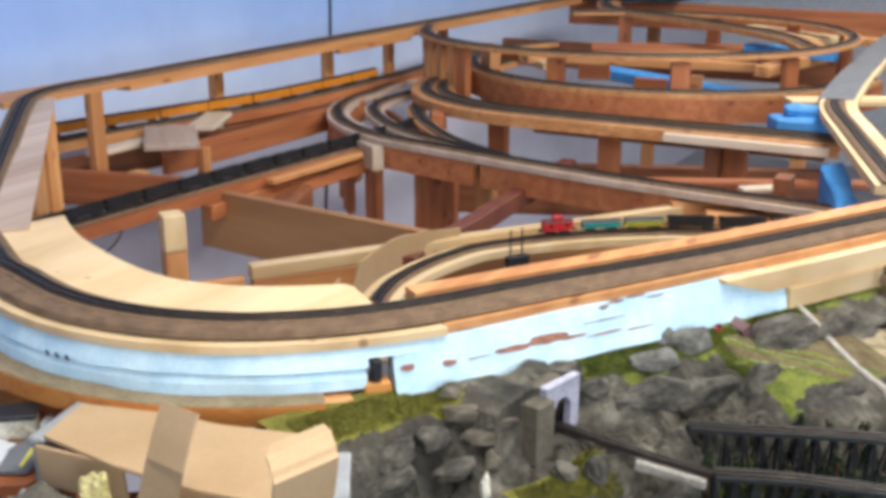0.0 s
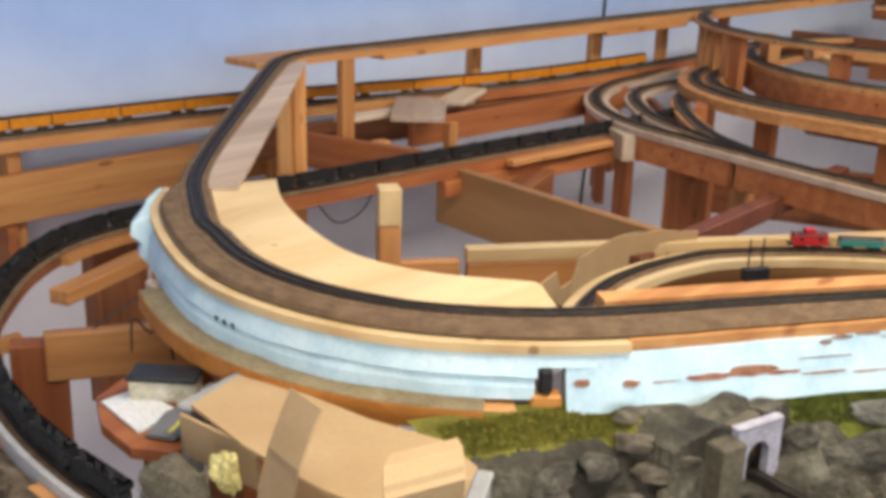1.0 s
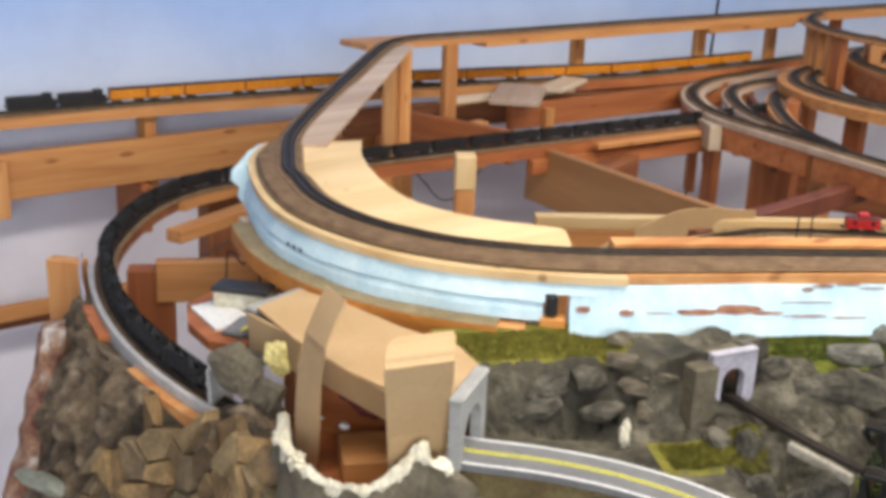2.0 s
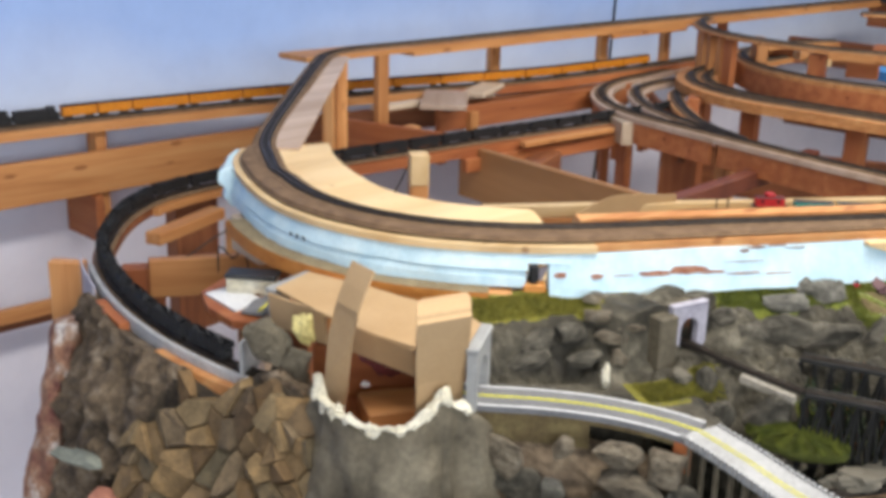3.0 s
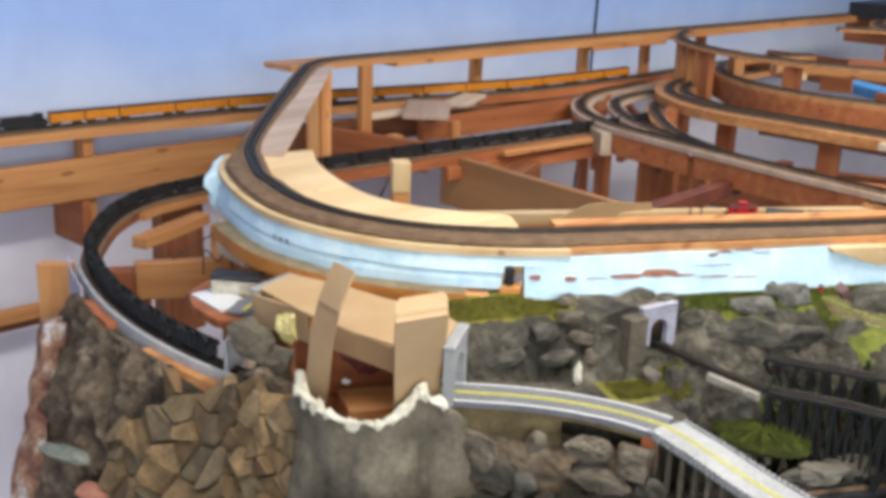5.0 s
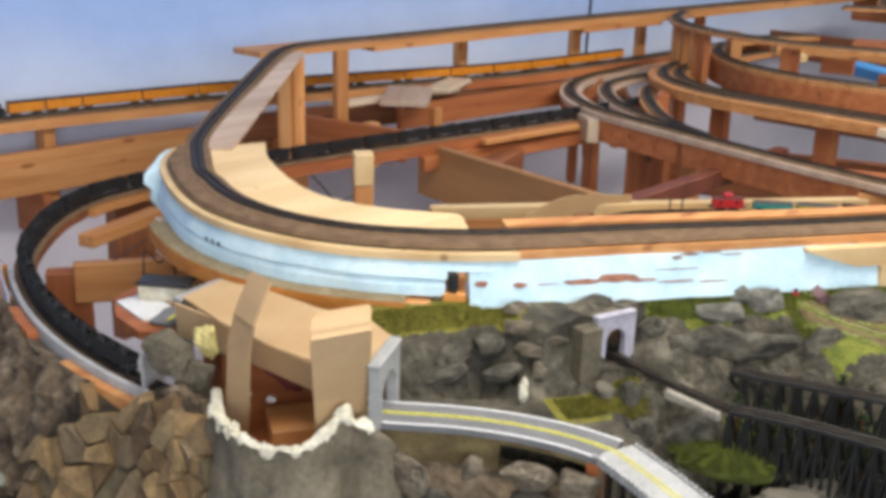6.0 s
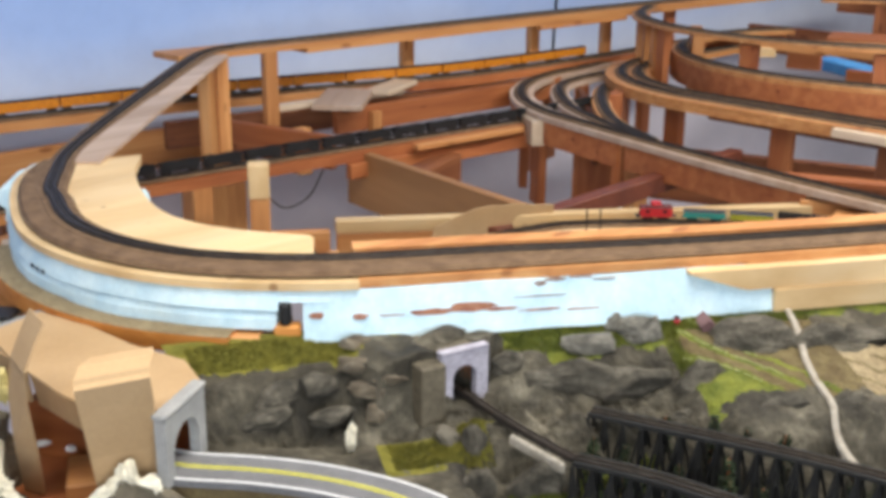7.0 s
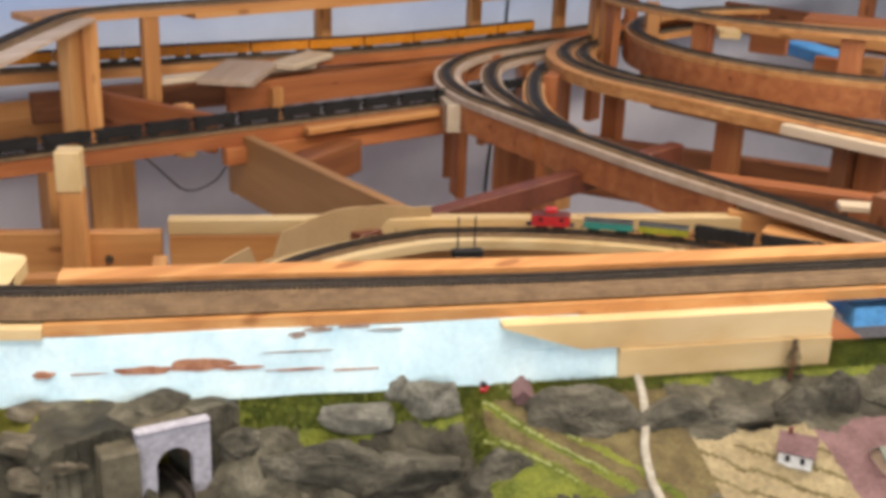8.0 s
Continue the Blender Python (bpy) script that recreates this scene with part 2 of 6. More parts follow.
def sideways(path):
    """For every point of the path, the level direction to its left."""
    out = []
    for i in range(len(path)):
        d = path[min(i + 1, len(path) - 1)] - path[max(i - 1, 0)]
        out.append(Vector((-d.y, d.x, 0)).normalized())
    return out


def sweep(path, profile, bm=None):
    """A closed profile of (left, up) carried along the path."""
    bm = bm or bmesh.new()
    rings = []
    for p, s in zip(path, sideways(path)):
        rings.append([bm.verts.new(p + s * a + Vector((0, 0, b))) for a, b in profile])
    n = len(profile)
    for r, q in zip(rings, rings[1:]):
        for i in range(n):
            bm.faces.new((r[i], r[(i + 1) % n], q[(i + 1) % n], q[i]))
    bm.faces.new(rings[0])
    bm.faces.new(rings[-1][::-1])
    return bm


def shifted(path, left, up=0.0):
    return [p + s * left + Vector((0, 0, up)) for p, s in zip(path, sideways(path))]


def slab(profile, path):
    lo, hi, top, thick = profile
    return sweep(path, [(lo, top), (hi, top), (hi, top - thick), (lo, top - thick)])


def railway(path, label, cork=0.036, shoulder=0.0, ties=True):
    """Model track: cork bed, sleepers and two rails. The path is the top of the deck below it."""
    t = thing("model_track", label, "model track", "model railway tracks")
    w, h = cork / 2, 0.005
    part("roadbed", sweep(path, [(-w - 0.004 - shoulder, 0.0005), (-w - shoulder, h), (w, h), (w + 0.004, 0.0005)]), CORK, t)
    verts, faces = [], []
    acc = lengths(path)
    n = int(acc[-1] / 0.0043)
    for i in range(n):
        p, a = point_at_fast(path, acc, i * 0.0043)
        s = Vector((-math.sin(a), math.cos(a), 0))
        d = Vector((math.cos(a), math.sin(a), 0))
        k = len(verts)
        for u in (-1, 1):
            for v in (-1, 1):
                for zz in (h - 0.0005, h + 0.0016):
                    verts.append(p + s * u * 0.0088 + d * v * 0.0014 + Vector((0, 0, zz)))
        faces += [tuple(k + j for j in f) for f in ((1, 3, 7, 5), (0, 1, 5, 4), (2, 6, 7, 3), (0, 2, 3, 1), (4, 5, 7, 6))]
    me = bpy.data.meshes.new("sleeper_strip")
    me.from_pydata([tuple(v) for v in verts], [], faces)
    me.materials.append(TIE)
    sl = new("sleeper_strip", me)
    sl.parent = t
    sl["kind"] = "stuff"
    for side in (-1, 1):
        c = side * 0.0048
        part("rail", sweep(path, [(c - 0.0006, h + 0.0014), (c + 0.0006, h + 0.0014), (c + 0.0006, h + 0.0036), (c - 0.0006, h + 0.0036)]), RAIL, t)
    return t


def lengths(path):
    return np.concatenate([[0], np.cumsum([(b - a).length for a, b in zip(path, path[1:])])])


def point_at_fast(path, acc, dist):
    i = min(int(np.searchsorted(acc, dist, side="right")) - 1, len(path) - 2)
    a, b = path[i], path[i + 1]
    return a + (b - a) * ((dist - acc[i]) / max(acc[i + 1] - acc[i], 1e-6)), math.atan2(b.y - a.y, b.x - a.x)


# ---- room ----
WALL_Y = 2.0
tagged(part("wall_north", box(-3.0, 7.0, WALL_Y, WALL_Y + 0.12, 0.0, 2.6, 0), SKYWALL), "wall painted as pale blue sky above the layout", "wall", kind="structure")
tagged(part("wall_east", box(7.0, 7.12, -3.0, WALL_Y + 0.12, 0.0, 2.6, 0), CEIL), "plain white wall", "wall", kind="structure")
tagged(part("wall_west", box(-3.12, -3.0, -3.0, WALL_Y + 0.12, 0.0, 2.6, 0), CEIL), "plain white wall", "wall", kind="structure")
south = bmesh.new()
for a in ((-3.0, -2.3, 0, 2.6), (0.7, 7.0, 0, 2.6), (-2.3, 0.7, 0, 1.1), (-2.3, 0.7, 2.4, 2.6)):
    cuboid(south, a[0], a[1], -3.12, -3.0, a[2], a[3])
tagged(part("wall_south", south, CEIL), "plain white wall with a window", "wall", kind="structure")
tagged(part("floor", box(-3.1, 7.1, -3.1, 2.1, -0.1, 0.0, 0), FLOORM), "grey concrete floor", "floor", kind="structure")
tagged(part("ceiling", box(-3.1, 7.1, -3.1, 2.1, 2.6, 2.7, 0), CEIL), "white painted ceiling", "ceiling", kind="structure")
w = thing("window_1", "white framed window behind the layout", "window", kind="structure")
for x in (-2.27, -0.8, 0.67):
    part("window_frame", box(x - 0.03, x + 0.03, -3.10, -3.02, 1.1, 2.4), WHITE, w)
cable = bpy.data.curves.new("wall_cable", "CURVE")
cable.dimensions, cable.bevel_depth = "3D", 0.0035
sp = cable.splines.new("POLY")
sp.points.add(4)
for q, c in zip(sp.points, ((2.885, 1.995, 1.5), (2.885, 1.994, 1.2), (2.87, 1.995, 0.9), (2.83, 1.994, 0.6), (2.80, 1.995, 0.25))):
    q.co = (*c, 1)
cable.materials.append(BLACK)
tagged(new("wall_cable", cable), "thin dark cable hanging down the wall", "cable")


def wire(name, pts, radius, material, label):
    c = bpy.data.curves.new(name, "CURVE")
    c.dimensions, c.bevel_depth = "3D", radius
    s = c.splines.new("POLY")
    path = spline(pts, 0.006)
    s.points.add(len(path) - 1)
    for q, p in zip(s.points, path):
        q.co = (*p, 1)
    c.materials.append(material)
    return tagged(new(name, c), label, "wire")


# ---- the front deck: outer edge, from the ramp round the bend and along the front ----
EDGE = spline([(0.90, 1.20, 1.13), (0.835, 1.137, 1.13), (0.765, 1.055, 1.13), (0.702, 0.915, 1.13), (0.676, 0.80, 1.13), (0.688, 0.685, 1.13), (0.735, 0.583, 1.13),
               (0.826, 0.487, 1.13), (0.97, 0.395, 1.13), (1.18, 0.268, 1.13), (1.40, 0.141, 1.13), (1.75, -0.06, 1.13), (2.2, -0.32, 1.13)])
cut = next(i for i, p in enumerate(EDGE) if p.y < 0.468)
bend, straight = EDGE[: cut + 1], EDGE[cut:]
deck = thing("front_track_deck", "pale plywood track deck round the bend and along the front", "track deck")
ply = bmesh.new()
inner = spline([(0.955, 1.075, 1.13), (0.905, 1.0, 1.13), (0.862, 0.907, 1.13), (0.835, 0.82, 1.13), (0.832, 0.755, 1.13), (0.855, 0.685, 1.13), (0.905, 0.61, 1.13)], 0.02)
inner += [Vector((0.905, 0.61, 1.13)).lerp(Vector((0.864, 0.556, 1.13)), k / 3) for k in range(1, 4)]
outer = [p + s * 0.03 for p, s in zip(bend, sideways(bend)) if p.y < 1.13]
n = 40
rows = []
li, lo = lengths(inner), lengths(outer)
for i in range(n + 1):
    a = point_at_fast(inner, li, li[-1] * i / n)[0]
    b = point_at_fast(outer, lo, lo[-1] * i / n)[0]
    rows.append([ply.verts.new(q + Vector((0, 0, z))) for q, z in ((a, 0), (b, 0), (b, -0.012), (a, -0.012))])
for r, q in zip(rows, rows[1:]):
    for k in range(4):
        ply.faces.new((r[k], r[(k + 1) % 4], q[(k + 1) % 4], q[k]))
ply.faces.new(rows[0])
ply.faces.new(rows[-1][::-1])
part("bend_plywood", ply, PALE, deck)
hole_edge = [p for p in inner if 0.66 < p.y < 0.97]
bm = bmesh.new()
prev = None
for p, s in zip(hole_edge, sideways(hole_edge)):
    s = s if s.x > 0 else -s
    w = 0.010 + 0.004 * noise.noise(p * 25)
    ring = [bm.verts.new(p + s * o + Vector((0, 0, z))) for o, z in ((-0.01, -0.0125), (w, -0.0125), (w + 0.002, -0.045), (-0.01, -0.045))]
    if prev:
        for k in range(4):
            bm.faces.new((prev[k], prev[(k + 1) % 4], ring[(k + 1) % 4], ring[k]))
    else:
        bm.faces.new(ring)
    prev = ring
bm.faces.new(prev[::-1])
part("inner_foam", bm, FOAM, deck, "pale blue foam under the plywood's inner edge")
part("outer_lip", slab((-0.001, 0.034, -0.003, 0.008), [p for p in bend if p.y < 1.145]), PALE, deck)
part("front_plank", slab((0.004, 0.07, -0.002, 0.009), straight), PINE, deck, "orange pine plank")
def nearer(p):
    """How far the track lies closer to the front edge along the straight."""
    f = min(1, max(0, (p.x - 0.92) / 0.3)) if p.y < 0.5 else 0.0
    return 0.010 * f * f * (3 - 2 * f)


batten_path = [p - s * nearer(p) * 0.85 for p, s in zip(straight, sideways(straight))]
part("rear_batten", slab((0.0675, 0.092, 0.009, 0.03), batten_path), PINE, deck, "rough sawn orange batten")

# one track: wall deck, ramp, bend and front
front_line = [p + s * (0.051 - nearer(p)) for p, s in zip(EDGE, sideways(EDGE)) if p.y < 0.95]
rise = [(4.5, 1.70, 1.17), (3.12, 1.69, 1.17), (2.8, 1.69, 1.17), (2.2, 1.695, 1.168), (1.7, 1.695, 1.165), (1.53, 1.693, 1.165), (1.43, 1.665, 1.163), (1.35, 1.60, 1.16), (1.12, 1.378, 1.147), (0.95, 1.212, 1.136), (0.865, 1.118, 1.131), (0.815, 1.04, 1.13), (0.772, 0.965, 1.13)]
MAIN = spline(rise + [tuple(p) for p in front_line[::4]], 0.012)
railway(MAIN, "dark track on brown cork bed round the bend", 0.032, -0.0)
cork = thing("cork_shoulder", "brown cork shoulder beside the front track", "cork strip")
shoulder = [p for p in EDGE if p.y < 1.13]
cuts = [0, len(shoulder) // 4, len(shoulder) // 2, 3 * len(shoulder) // 4, len(shoulder) - 1]
for c0, c1 in zip(cuts, cuts[1:]):
    bm = bmesh.new()
    prev = None
    for p, s in list(zip(shoulder, sideways(shoulder)))[c0 : c1 + 1]:
        w = 0.034 - nearer(p)
        ring = [bm.verts.new(p + s * o + Vector((0, 0, z))) for o, z in ((0.009, 0.0), (0.013, 0.0045), (w, 0.0045), (w, 0.0))]
        if prev:
            for k in range(4):
                bm.faces.new((prev[k], prev[(k + 1) % 4], ring[(k + 1) % 4], ring[k]))
        else:
            bm.faces.new(ring)
        prev = ring
    bm.faces.new(prev[::-1])
    part("strip", bm, CORK, cork)

# foam risers
foam_a = [p for p in bend if p.y < 1.13 and (p.y > 0.6 or p.x < 0.795)]
t = thing("foam_riser", "pale blue carved foam riser with pen marks", "foam block", "foam risers")


def carved(path, profile, seed, rough):
    bm = sweep(path, profile)
    for v in bm.verts:
        q = v.co * 22 + Vector((seed, 0, 0))
        v.co += Vector((noise.noise(q), noise.noise(q + Vector((9, 0, 0))), 0.5 * noise.noise(q + Vector((0, 9, 0))))) * rough
    return bm


part("upper_sheet", carved(shifted(foam_a, 0.0, -0.0115), [(0.02, 0), (0.002, 0), (-0.001, -0.008), (-0.005, -0.018), (0.02, -0.018)], 1, 0.003), FOAM, t)
part("lower_sheet", carved(shifted(foam_a, 0.0, -0.030), [(0.02, 0), (0.0, 0), (-0.005, -0.008), (-0.006, -0.0185), (0.02, -0.0185)], 4, 0.003), FOAM, t)
part("torn_corner", carved(shifted([p for p in bend if 1.04 < p.y < 1.15], 0.0, -0.010), [(0.02, 0.004), (-0.010, 0.004), (-0.018, -0.004), (-0.020, -0.016), (-0.012, -0.026), (-0.014, -0.038), (-0.006, -0.05), (0.02, -0.05)], 14, 0.011), FOAM, t)
mark = thing("pen_mark", "row of small pen marks on the foam", "marking")
for k in range(3):
    i = next(j for j, p in enumerate(bend) if p.y < 0.80) + k * 1
    p, s = bend[i], sideways(bend)[i]
    m, ln = along(p - s * 0.006 + Vector((0, 0, -0.0265)), p - s * 0.0075 + Vector((0.003, -0.001, -0.031)))
    part("bar", box(0, ln, -0.0012, 0.0012, -0.0012, 0.0012, 0), BLACK, mark, m=m)
foam_b = [p for p in EDGE if 0.803 < p.x < 1.30 and p.y < 0.52]
t = thing("foam_riser", "pale blue foam riser with brown stains", "foam block", "foam risers")
part("foam_block", carved(shifted([p for p in foam_b if p.x < 1.20], 0.0, -0.0112), [(0.02, 0), (0.003, 0), (-0.003, -0.020), (-0.011, -0.049), (0.02, -0.049)], 7, 0.0025), FOAM, t)
part("end_block", carved(shifted([p for p in foam_b if 1.150 < p.x < 1.225], 0.0, -0.0355), [(0.02, 0), (-0.006, 0), (-0.0115, -0.0245), (0.02, -0.0245)], 9, 0.002), FOAM, t)


def stain(x, length, height, zc, seed, material=MAROON):
    """A flat brown smear on the foam's face."""
    bm = bmesh.new()
    i = next(j for j, p in enumerate(EDGE) if p.x > x and p.y < 0.6)
    p, s = EDGE[i], sideways(EDGE)[i]
    d = Vector((s.y, -s.x, 0))
    ring = []
    for k in range(26):
        a = 2 * math.pi * k / 26
        r = 1 + 0.45 * noise.noise(Vector((math.cos(a) * 1.7, math.sin(a) * 1.7, seed)))
        u, vv = math.cos(a) * length / 2 * r, math.sin(a) * height / 2 * r
        drop = zc + vv
        out = 0.003 + (0.276 if drop < -0.0312 else 0.3) * (-0.0312 - drop) + 0.0004
        ring.append(bm.verts.new(p + d * u - s * (out + 0.0008) + Vector((0, 0, drop))))
    bm.faces.new(ring)
    r = bmesh.ops.extrude_face_region(bm, geom=bm.faces[:])
    bmesh.ops.translate(bm, verts=[v for v in r["geom"] if isinstance(v, bmesh.types.BMVert)], vec=s * 0.004)
    return part("stain", bm, material, t)


SCRAWL = mottled("grey_brown_scrawl", (0.2, 0.13, 0.1), (0.34, 0.26, 0.22), 0.8, 90, 400, 0.2)
STAINM = mottled("brown_stain", (0.24, 0.08, 0.04), (0.4, 0.19, 0.11), 0.8, 90, 400, 0.2)
for x, ln, h, zc, sd_ in ((0.816, 0.014, 0.0055, -0.035, 1), (0.841, 0.014, 0.0045, -0.037, 2), (0.868, 0.024, 0.001, -0.037, 4), (0.908, 0.044, 0.005, -0.0362, 3), (0.940, 0.05, 0.0085, -0.0345, 5), (0.968, 0.03, 0.0032, -0.038, 9), (1.0, 0.045, 0.0015, -0.041, 6), (1.034, 0.04, 0.0012, -0.043, 8),
                          (0.999, 0.014, 0.0042, -0.0160, 10), (1.010, 0.022, 0.003, -0.0130, 12), (1.034, 0.026, 0.0022, -0.0118, 13), (1.056, 0.026, 0.0011, -0.015, 14), (1.0, 0.05, 0.0009, -0.028, 15)):
    stain(x, ln, h, zc, sd_, STAINM if zc < -0.03 else SCRAWL)
# wood strips carrying on past the foam
strip_path = [p for p in EDGE if 1.135 < p.x < 1.395 and p.y < 0.32]
t = thing("edge_strips", "two pale plywood strips at the front edge", "plywood")
bm = slab((-0.0105, 0.02, -0.0115, 0.0235), strip_path)
for v in bm.verts:
    if v.co.x < 1.19:
        v.co.z = 1.1185 - (1.1185 - v.co.z) * max(0.12, (v.co.x - 1.128) / 0.062)
part("upper_strip", bm, PALE, t)
part("lower_strip", slab((-0.014, 0.02, -0.0358, 0.0245), [p for p in strip_path if p.x > 1.217]), PALE, t)
t = thing("blue_foam_strip", "blue foam strip past the plywood strips", "foam block")
part("strip", carved(shifted([p for p in EDGE if 1.40 < p.x < 1.62], 0.0, -0.0125), [(0.02, -0.008), (0.006, -0.008), (0.004, -0.024), (0.02, -0.024)], 11, 0.002), BLUE, t)
ORANGEPLY = wood("orange_plywood", (0.5, 0.18, 0.03), (0.62, 0.25, 0.045), (0.7, 0.33, 0.08), knots=False)
# joint of the two foam risers, with a dark plug on a bit of orange wood
t = thing("foam_joint", "pale blue foam piece bridging the two risers", "foam block")
part("piece", carved(shifted([p for p in EDGE if 0.770 < p.x < 0.830 and p.y < 0.56], 0.0, -0.0122), [(0.018, 0), (0.003, 0), (-0.001, -0.010), (0.018, -0.010)], 17, 0.0015), FOAM, t)
t = thing("dark_plug", "black plug in the gap below the foam", "plug")
part("plug", box(-0.0056, 0.0056, -0.006, 0.006, 1.085, 1.108, 0.003), BLACK, t, m=pose(0.7955, 0.5115, 0, 0, 0, -42))
t = thing("orange_block", "orange wood block below the black plug", "block")
part("block", box(-0.013, 0.013, -0.008, 0.008, 1.060, 1.0846, 0.002), ORANGEPLY, t, m=pose(0.7985, 0.513, 0, 0, 0, -42))

under = [p for p in bend if p.y < 0.95 and p.x < 0.772]
t = thing("lower_plywood_deck", "orange stained plywood under the foam", "plywood")
part("plywood", slab((-0.030, 0.12, -0.0495, 0.018), under), ORANGEPLY, t)
part("glue_film", slab((-0.0292, 0.0, -0.0485, 0.0012), [p for p in under if p.y < 0.95]), TAN, t, "sawdust and glue along the edge")
post("riser_post", 0.76, 0.90, 0.80, 1.060, 0.04, 0.05, 20, RUST, "stained riser under the bend", "risers")
post("riser_post", 0.80, 0.62, 0.80, 1.060, 0.04, 0.06, 40, DARK, "stained riser under the bend", "risers")
board("corner_block", (0.715, 0.905, 1.075), (0.73, 0.99, 1.075), 0.03, 0.05, CREAM, "torn foam and wood lump under the bend", "block")
board("tab", (0.742, 0.575, 1.0785), (0.785, 0.535, 1.0765), 0.05, 0.022, PINE, "pine block below the bend", "block")
board("tab", (0.79, 0.555, 1.0805), (0.815, 0.53, 1.0785), 0.03, 0.012, PINK, "pale block below the bend", "block")

# ---- ramp up to the wall deck ----
t = thing("ramp_deck", "weathered board ramp climbing to the wall deck", "track deck")
rp = spline([(0.868, 1.072, 1.134), (1.13, 1.335, 1.148), (1.452, 1.66, 1.162)], 0.05)
part("ramp_board", slab((-0.022, 0.05, 0.0, 0.006), rp[: len(rp) // 2 + 1]), PINK, t)
part("ramp_board", slab((-0.022, 0.05, -0.001, 0.006), rp[len(rp) // 2 :]), PINK, t)
WALLDECK = spline([(1.36, 1.705, 1.165), (1.6, 1.705, 1.165), (2.2, 1.705, 1.168), (2.8, 1.70, 1.17), (3.12, 1.70, 1.17), (4.5, 1.71, 1.17)], 0.03)
t = thing("wall_track_deck", "long pine deck carried on posts along the wall", "track deck")
half = next(i for i, p in enumerate(WALLDECK) if p.x > 1.66)
part("end_board", slab((-0.05, 0.05, 0.0, 0.012), WALLDECK[: half + 1]), PINE, t)
part("deck_board", slab((-0.045, 0.05, -0.001, 0.022), WALLDECK[half:]), PINE, t)
board("cleat", (2.44, 1.668, 1.148), (2.8, 1.664, 1.150), 0.018, 0.014, PINE, "", parent=t)
for x, y, z0 in ((2.045, 1.747, 1.04), (2.506, 1.747, 1.04), (2.82, 1.747, 1.03)):
    post("deck_post", x, y, z0, 1.148, 0.036, 0.02, 0, PINE, "pine post under the wall deck", "wall deck posts")
post("deck_post", 1.584, 1.667, 0.99, 1.153, 0.032, 0.02, 0, PINE, "tall pine post under the wall deck", "wall deck posts")
post("deck_post", 1.462, 1.668, 0.93, 1.153, 0.03, 0.02, 0, PINE, "tall pine post at the corner of the wall deck", "wall deck posts")
post("deck_post", 1.418, 1.652, 0.93, 1.145, 0.055, 0.024, 43, PINE, "wide brown post below the ramp", "wall deck posts")

# ---- wall track with its long girder ----
WALLTRACK = spline([(-0.6, 1.95, 1.033), (0.3, 1.935, 1.033), (0.85, 1.92, 1.033), (1.2, 1.895, 1.033), (1.46, 1.865, 1.033), (1.75, 1.80, 1.033), (2.05, 1.73, 1.033), (2.3, 1.70, 1.033), (2.75, 1.70, 1.033), (3.4, 1.75, 1.033)])
t = thing("wall_shelf_deck", "pine shelf deck of the wall track", "track deck")
c2 = next(i for i, p in enumerate(WALLTRACK) if p.x > 1.9)
part("deck_board", slab((-0.035, 0.035, 0.0, 0.019), WALLTRACK[: c2 + 1]), PINE, t)
# far half darker: the wall deck's shadow is put into the wood colour
part("deck_board", slab((-0.035, 0.035, 0.0, 0.019), WALLTRACK[c2:]), RUST, t)
railway(WALLTRACK, "dark track along the wall shelf")
board("long_girder", (-0.6, 1.885, 0.966), (1.62, 1.885, 0.974), 0.019, 0.089, PINE, "long knotty pine girder below the wall track", "girder")
for x in (0.998, 0.35):
    post("shelf_post", x, 1.915, 0.82, 1.014, 0.026, 0.04, 0, PINE, "pine post carrying the wall shelf", "shelf posts")
    board("wall_bracket", (x - 0.03, 1.86, 0.88), (x - 0.03, 1.995, 0.88), 0.02, 0.10, RUST, "stained bracket at the wall", "bracket", "wall brackets")
board("low_girder", (-0.4, 1.90, 0.665), (0.98, 1.90, 0.665), 0.019, 0.03, PINE, "thin pine rail low on the wall", "girder")
board("low_girder", (-0.4, 1.93, 0.63), (0.95, 1.93, 0.63), 0.03, 0.02, DARK, "dark rail low on the wall", "girder")
post("girder_block", 0.652, 1.864, 0.853, 0.961, 0.092, 0.02, 0, PINE, "knotty block fixed to the girder")

# ---- scrap boards between the wall shelf and the loop ----
board("scrap_board", (1.59, 1.695, 1.030), (1.97, 1.685, 1.030), 0.035, 0.012, CREAM, "long pale scrap strip lying loose", "scrap wood", "scrap wood")
board("scrap_board", (1.675, 1.555, 1.0425), (1.835, 1.705, 1.0425), 0.11, 0.012, PINK, "pinkish plywood scrap lying loose", "scrap wood", "scrap wood")
board("scrap_board", (1.86, 1.64, 1.043), (2.02, 1.72, 1.043), 0.06, 0.012, CREAM, "pale plywood scrap lying loose", "scrap wood", "scrap wood")

# this rail is browner to carry the shadow below the wall deck
board("shelf_rail", (1.72, 1.62, 1.018), (2.45, 1.60, 1.018), 0.019, 0.055, RUST, "knotty pine rail below the wall shelf", "rail board")
board("shelf_rail", (1.40, 1.80, 1.005), (2.4, 1.66, 1.010), 0.019, 0.06, DARK, "dark stained rail behind the scraps", "rail board")
post("rail_post", 1.82, 1.60, 0.93, 1.006, 0.025, 0.02, 0, PINE, "short post under the rail", "rail posts")
post("rail_post", 1.60, 1.58, 0.90, 1.0, 0.03, 0.03, 0, PINE, "short post under the rail", "rail posts")
board("diagonal_board", (1.52, 1.80, 1.0), (1.60, 1.47, 1.0), 0.019, 0.07, RUST, "reddish diagonal board by the wall", "board")


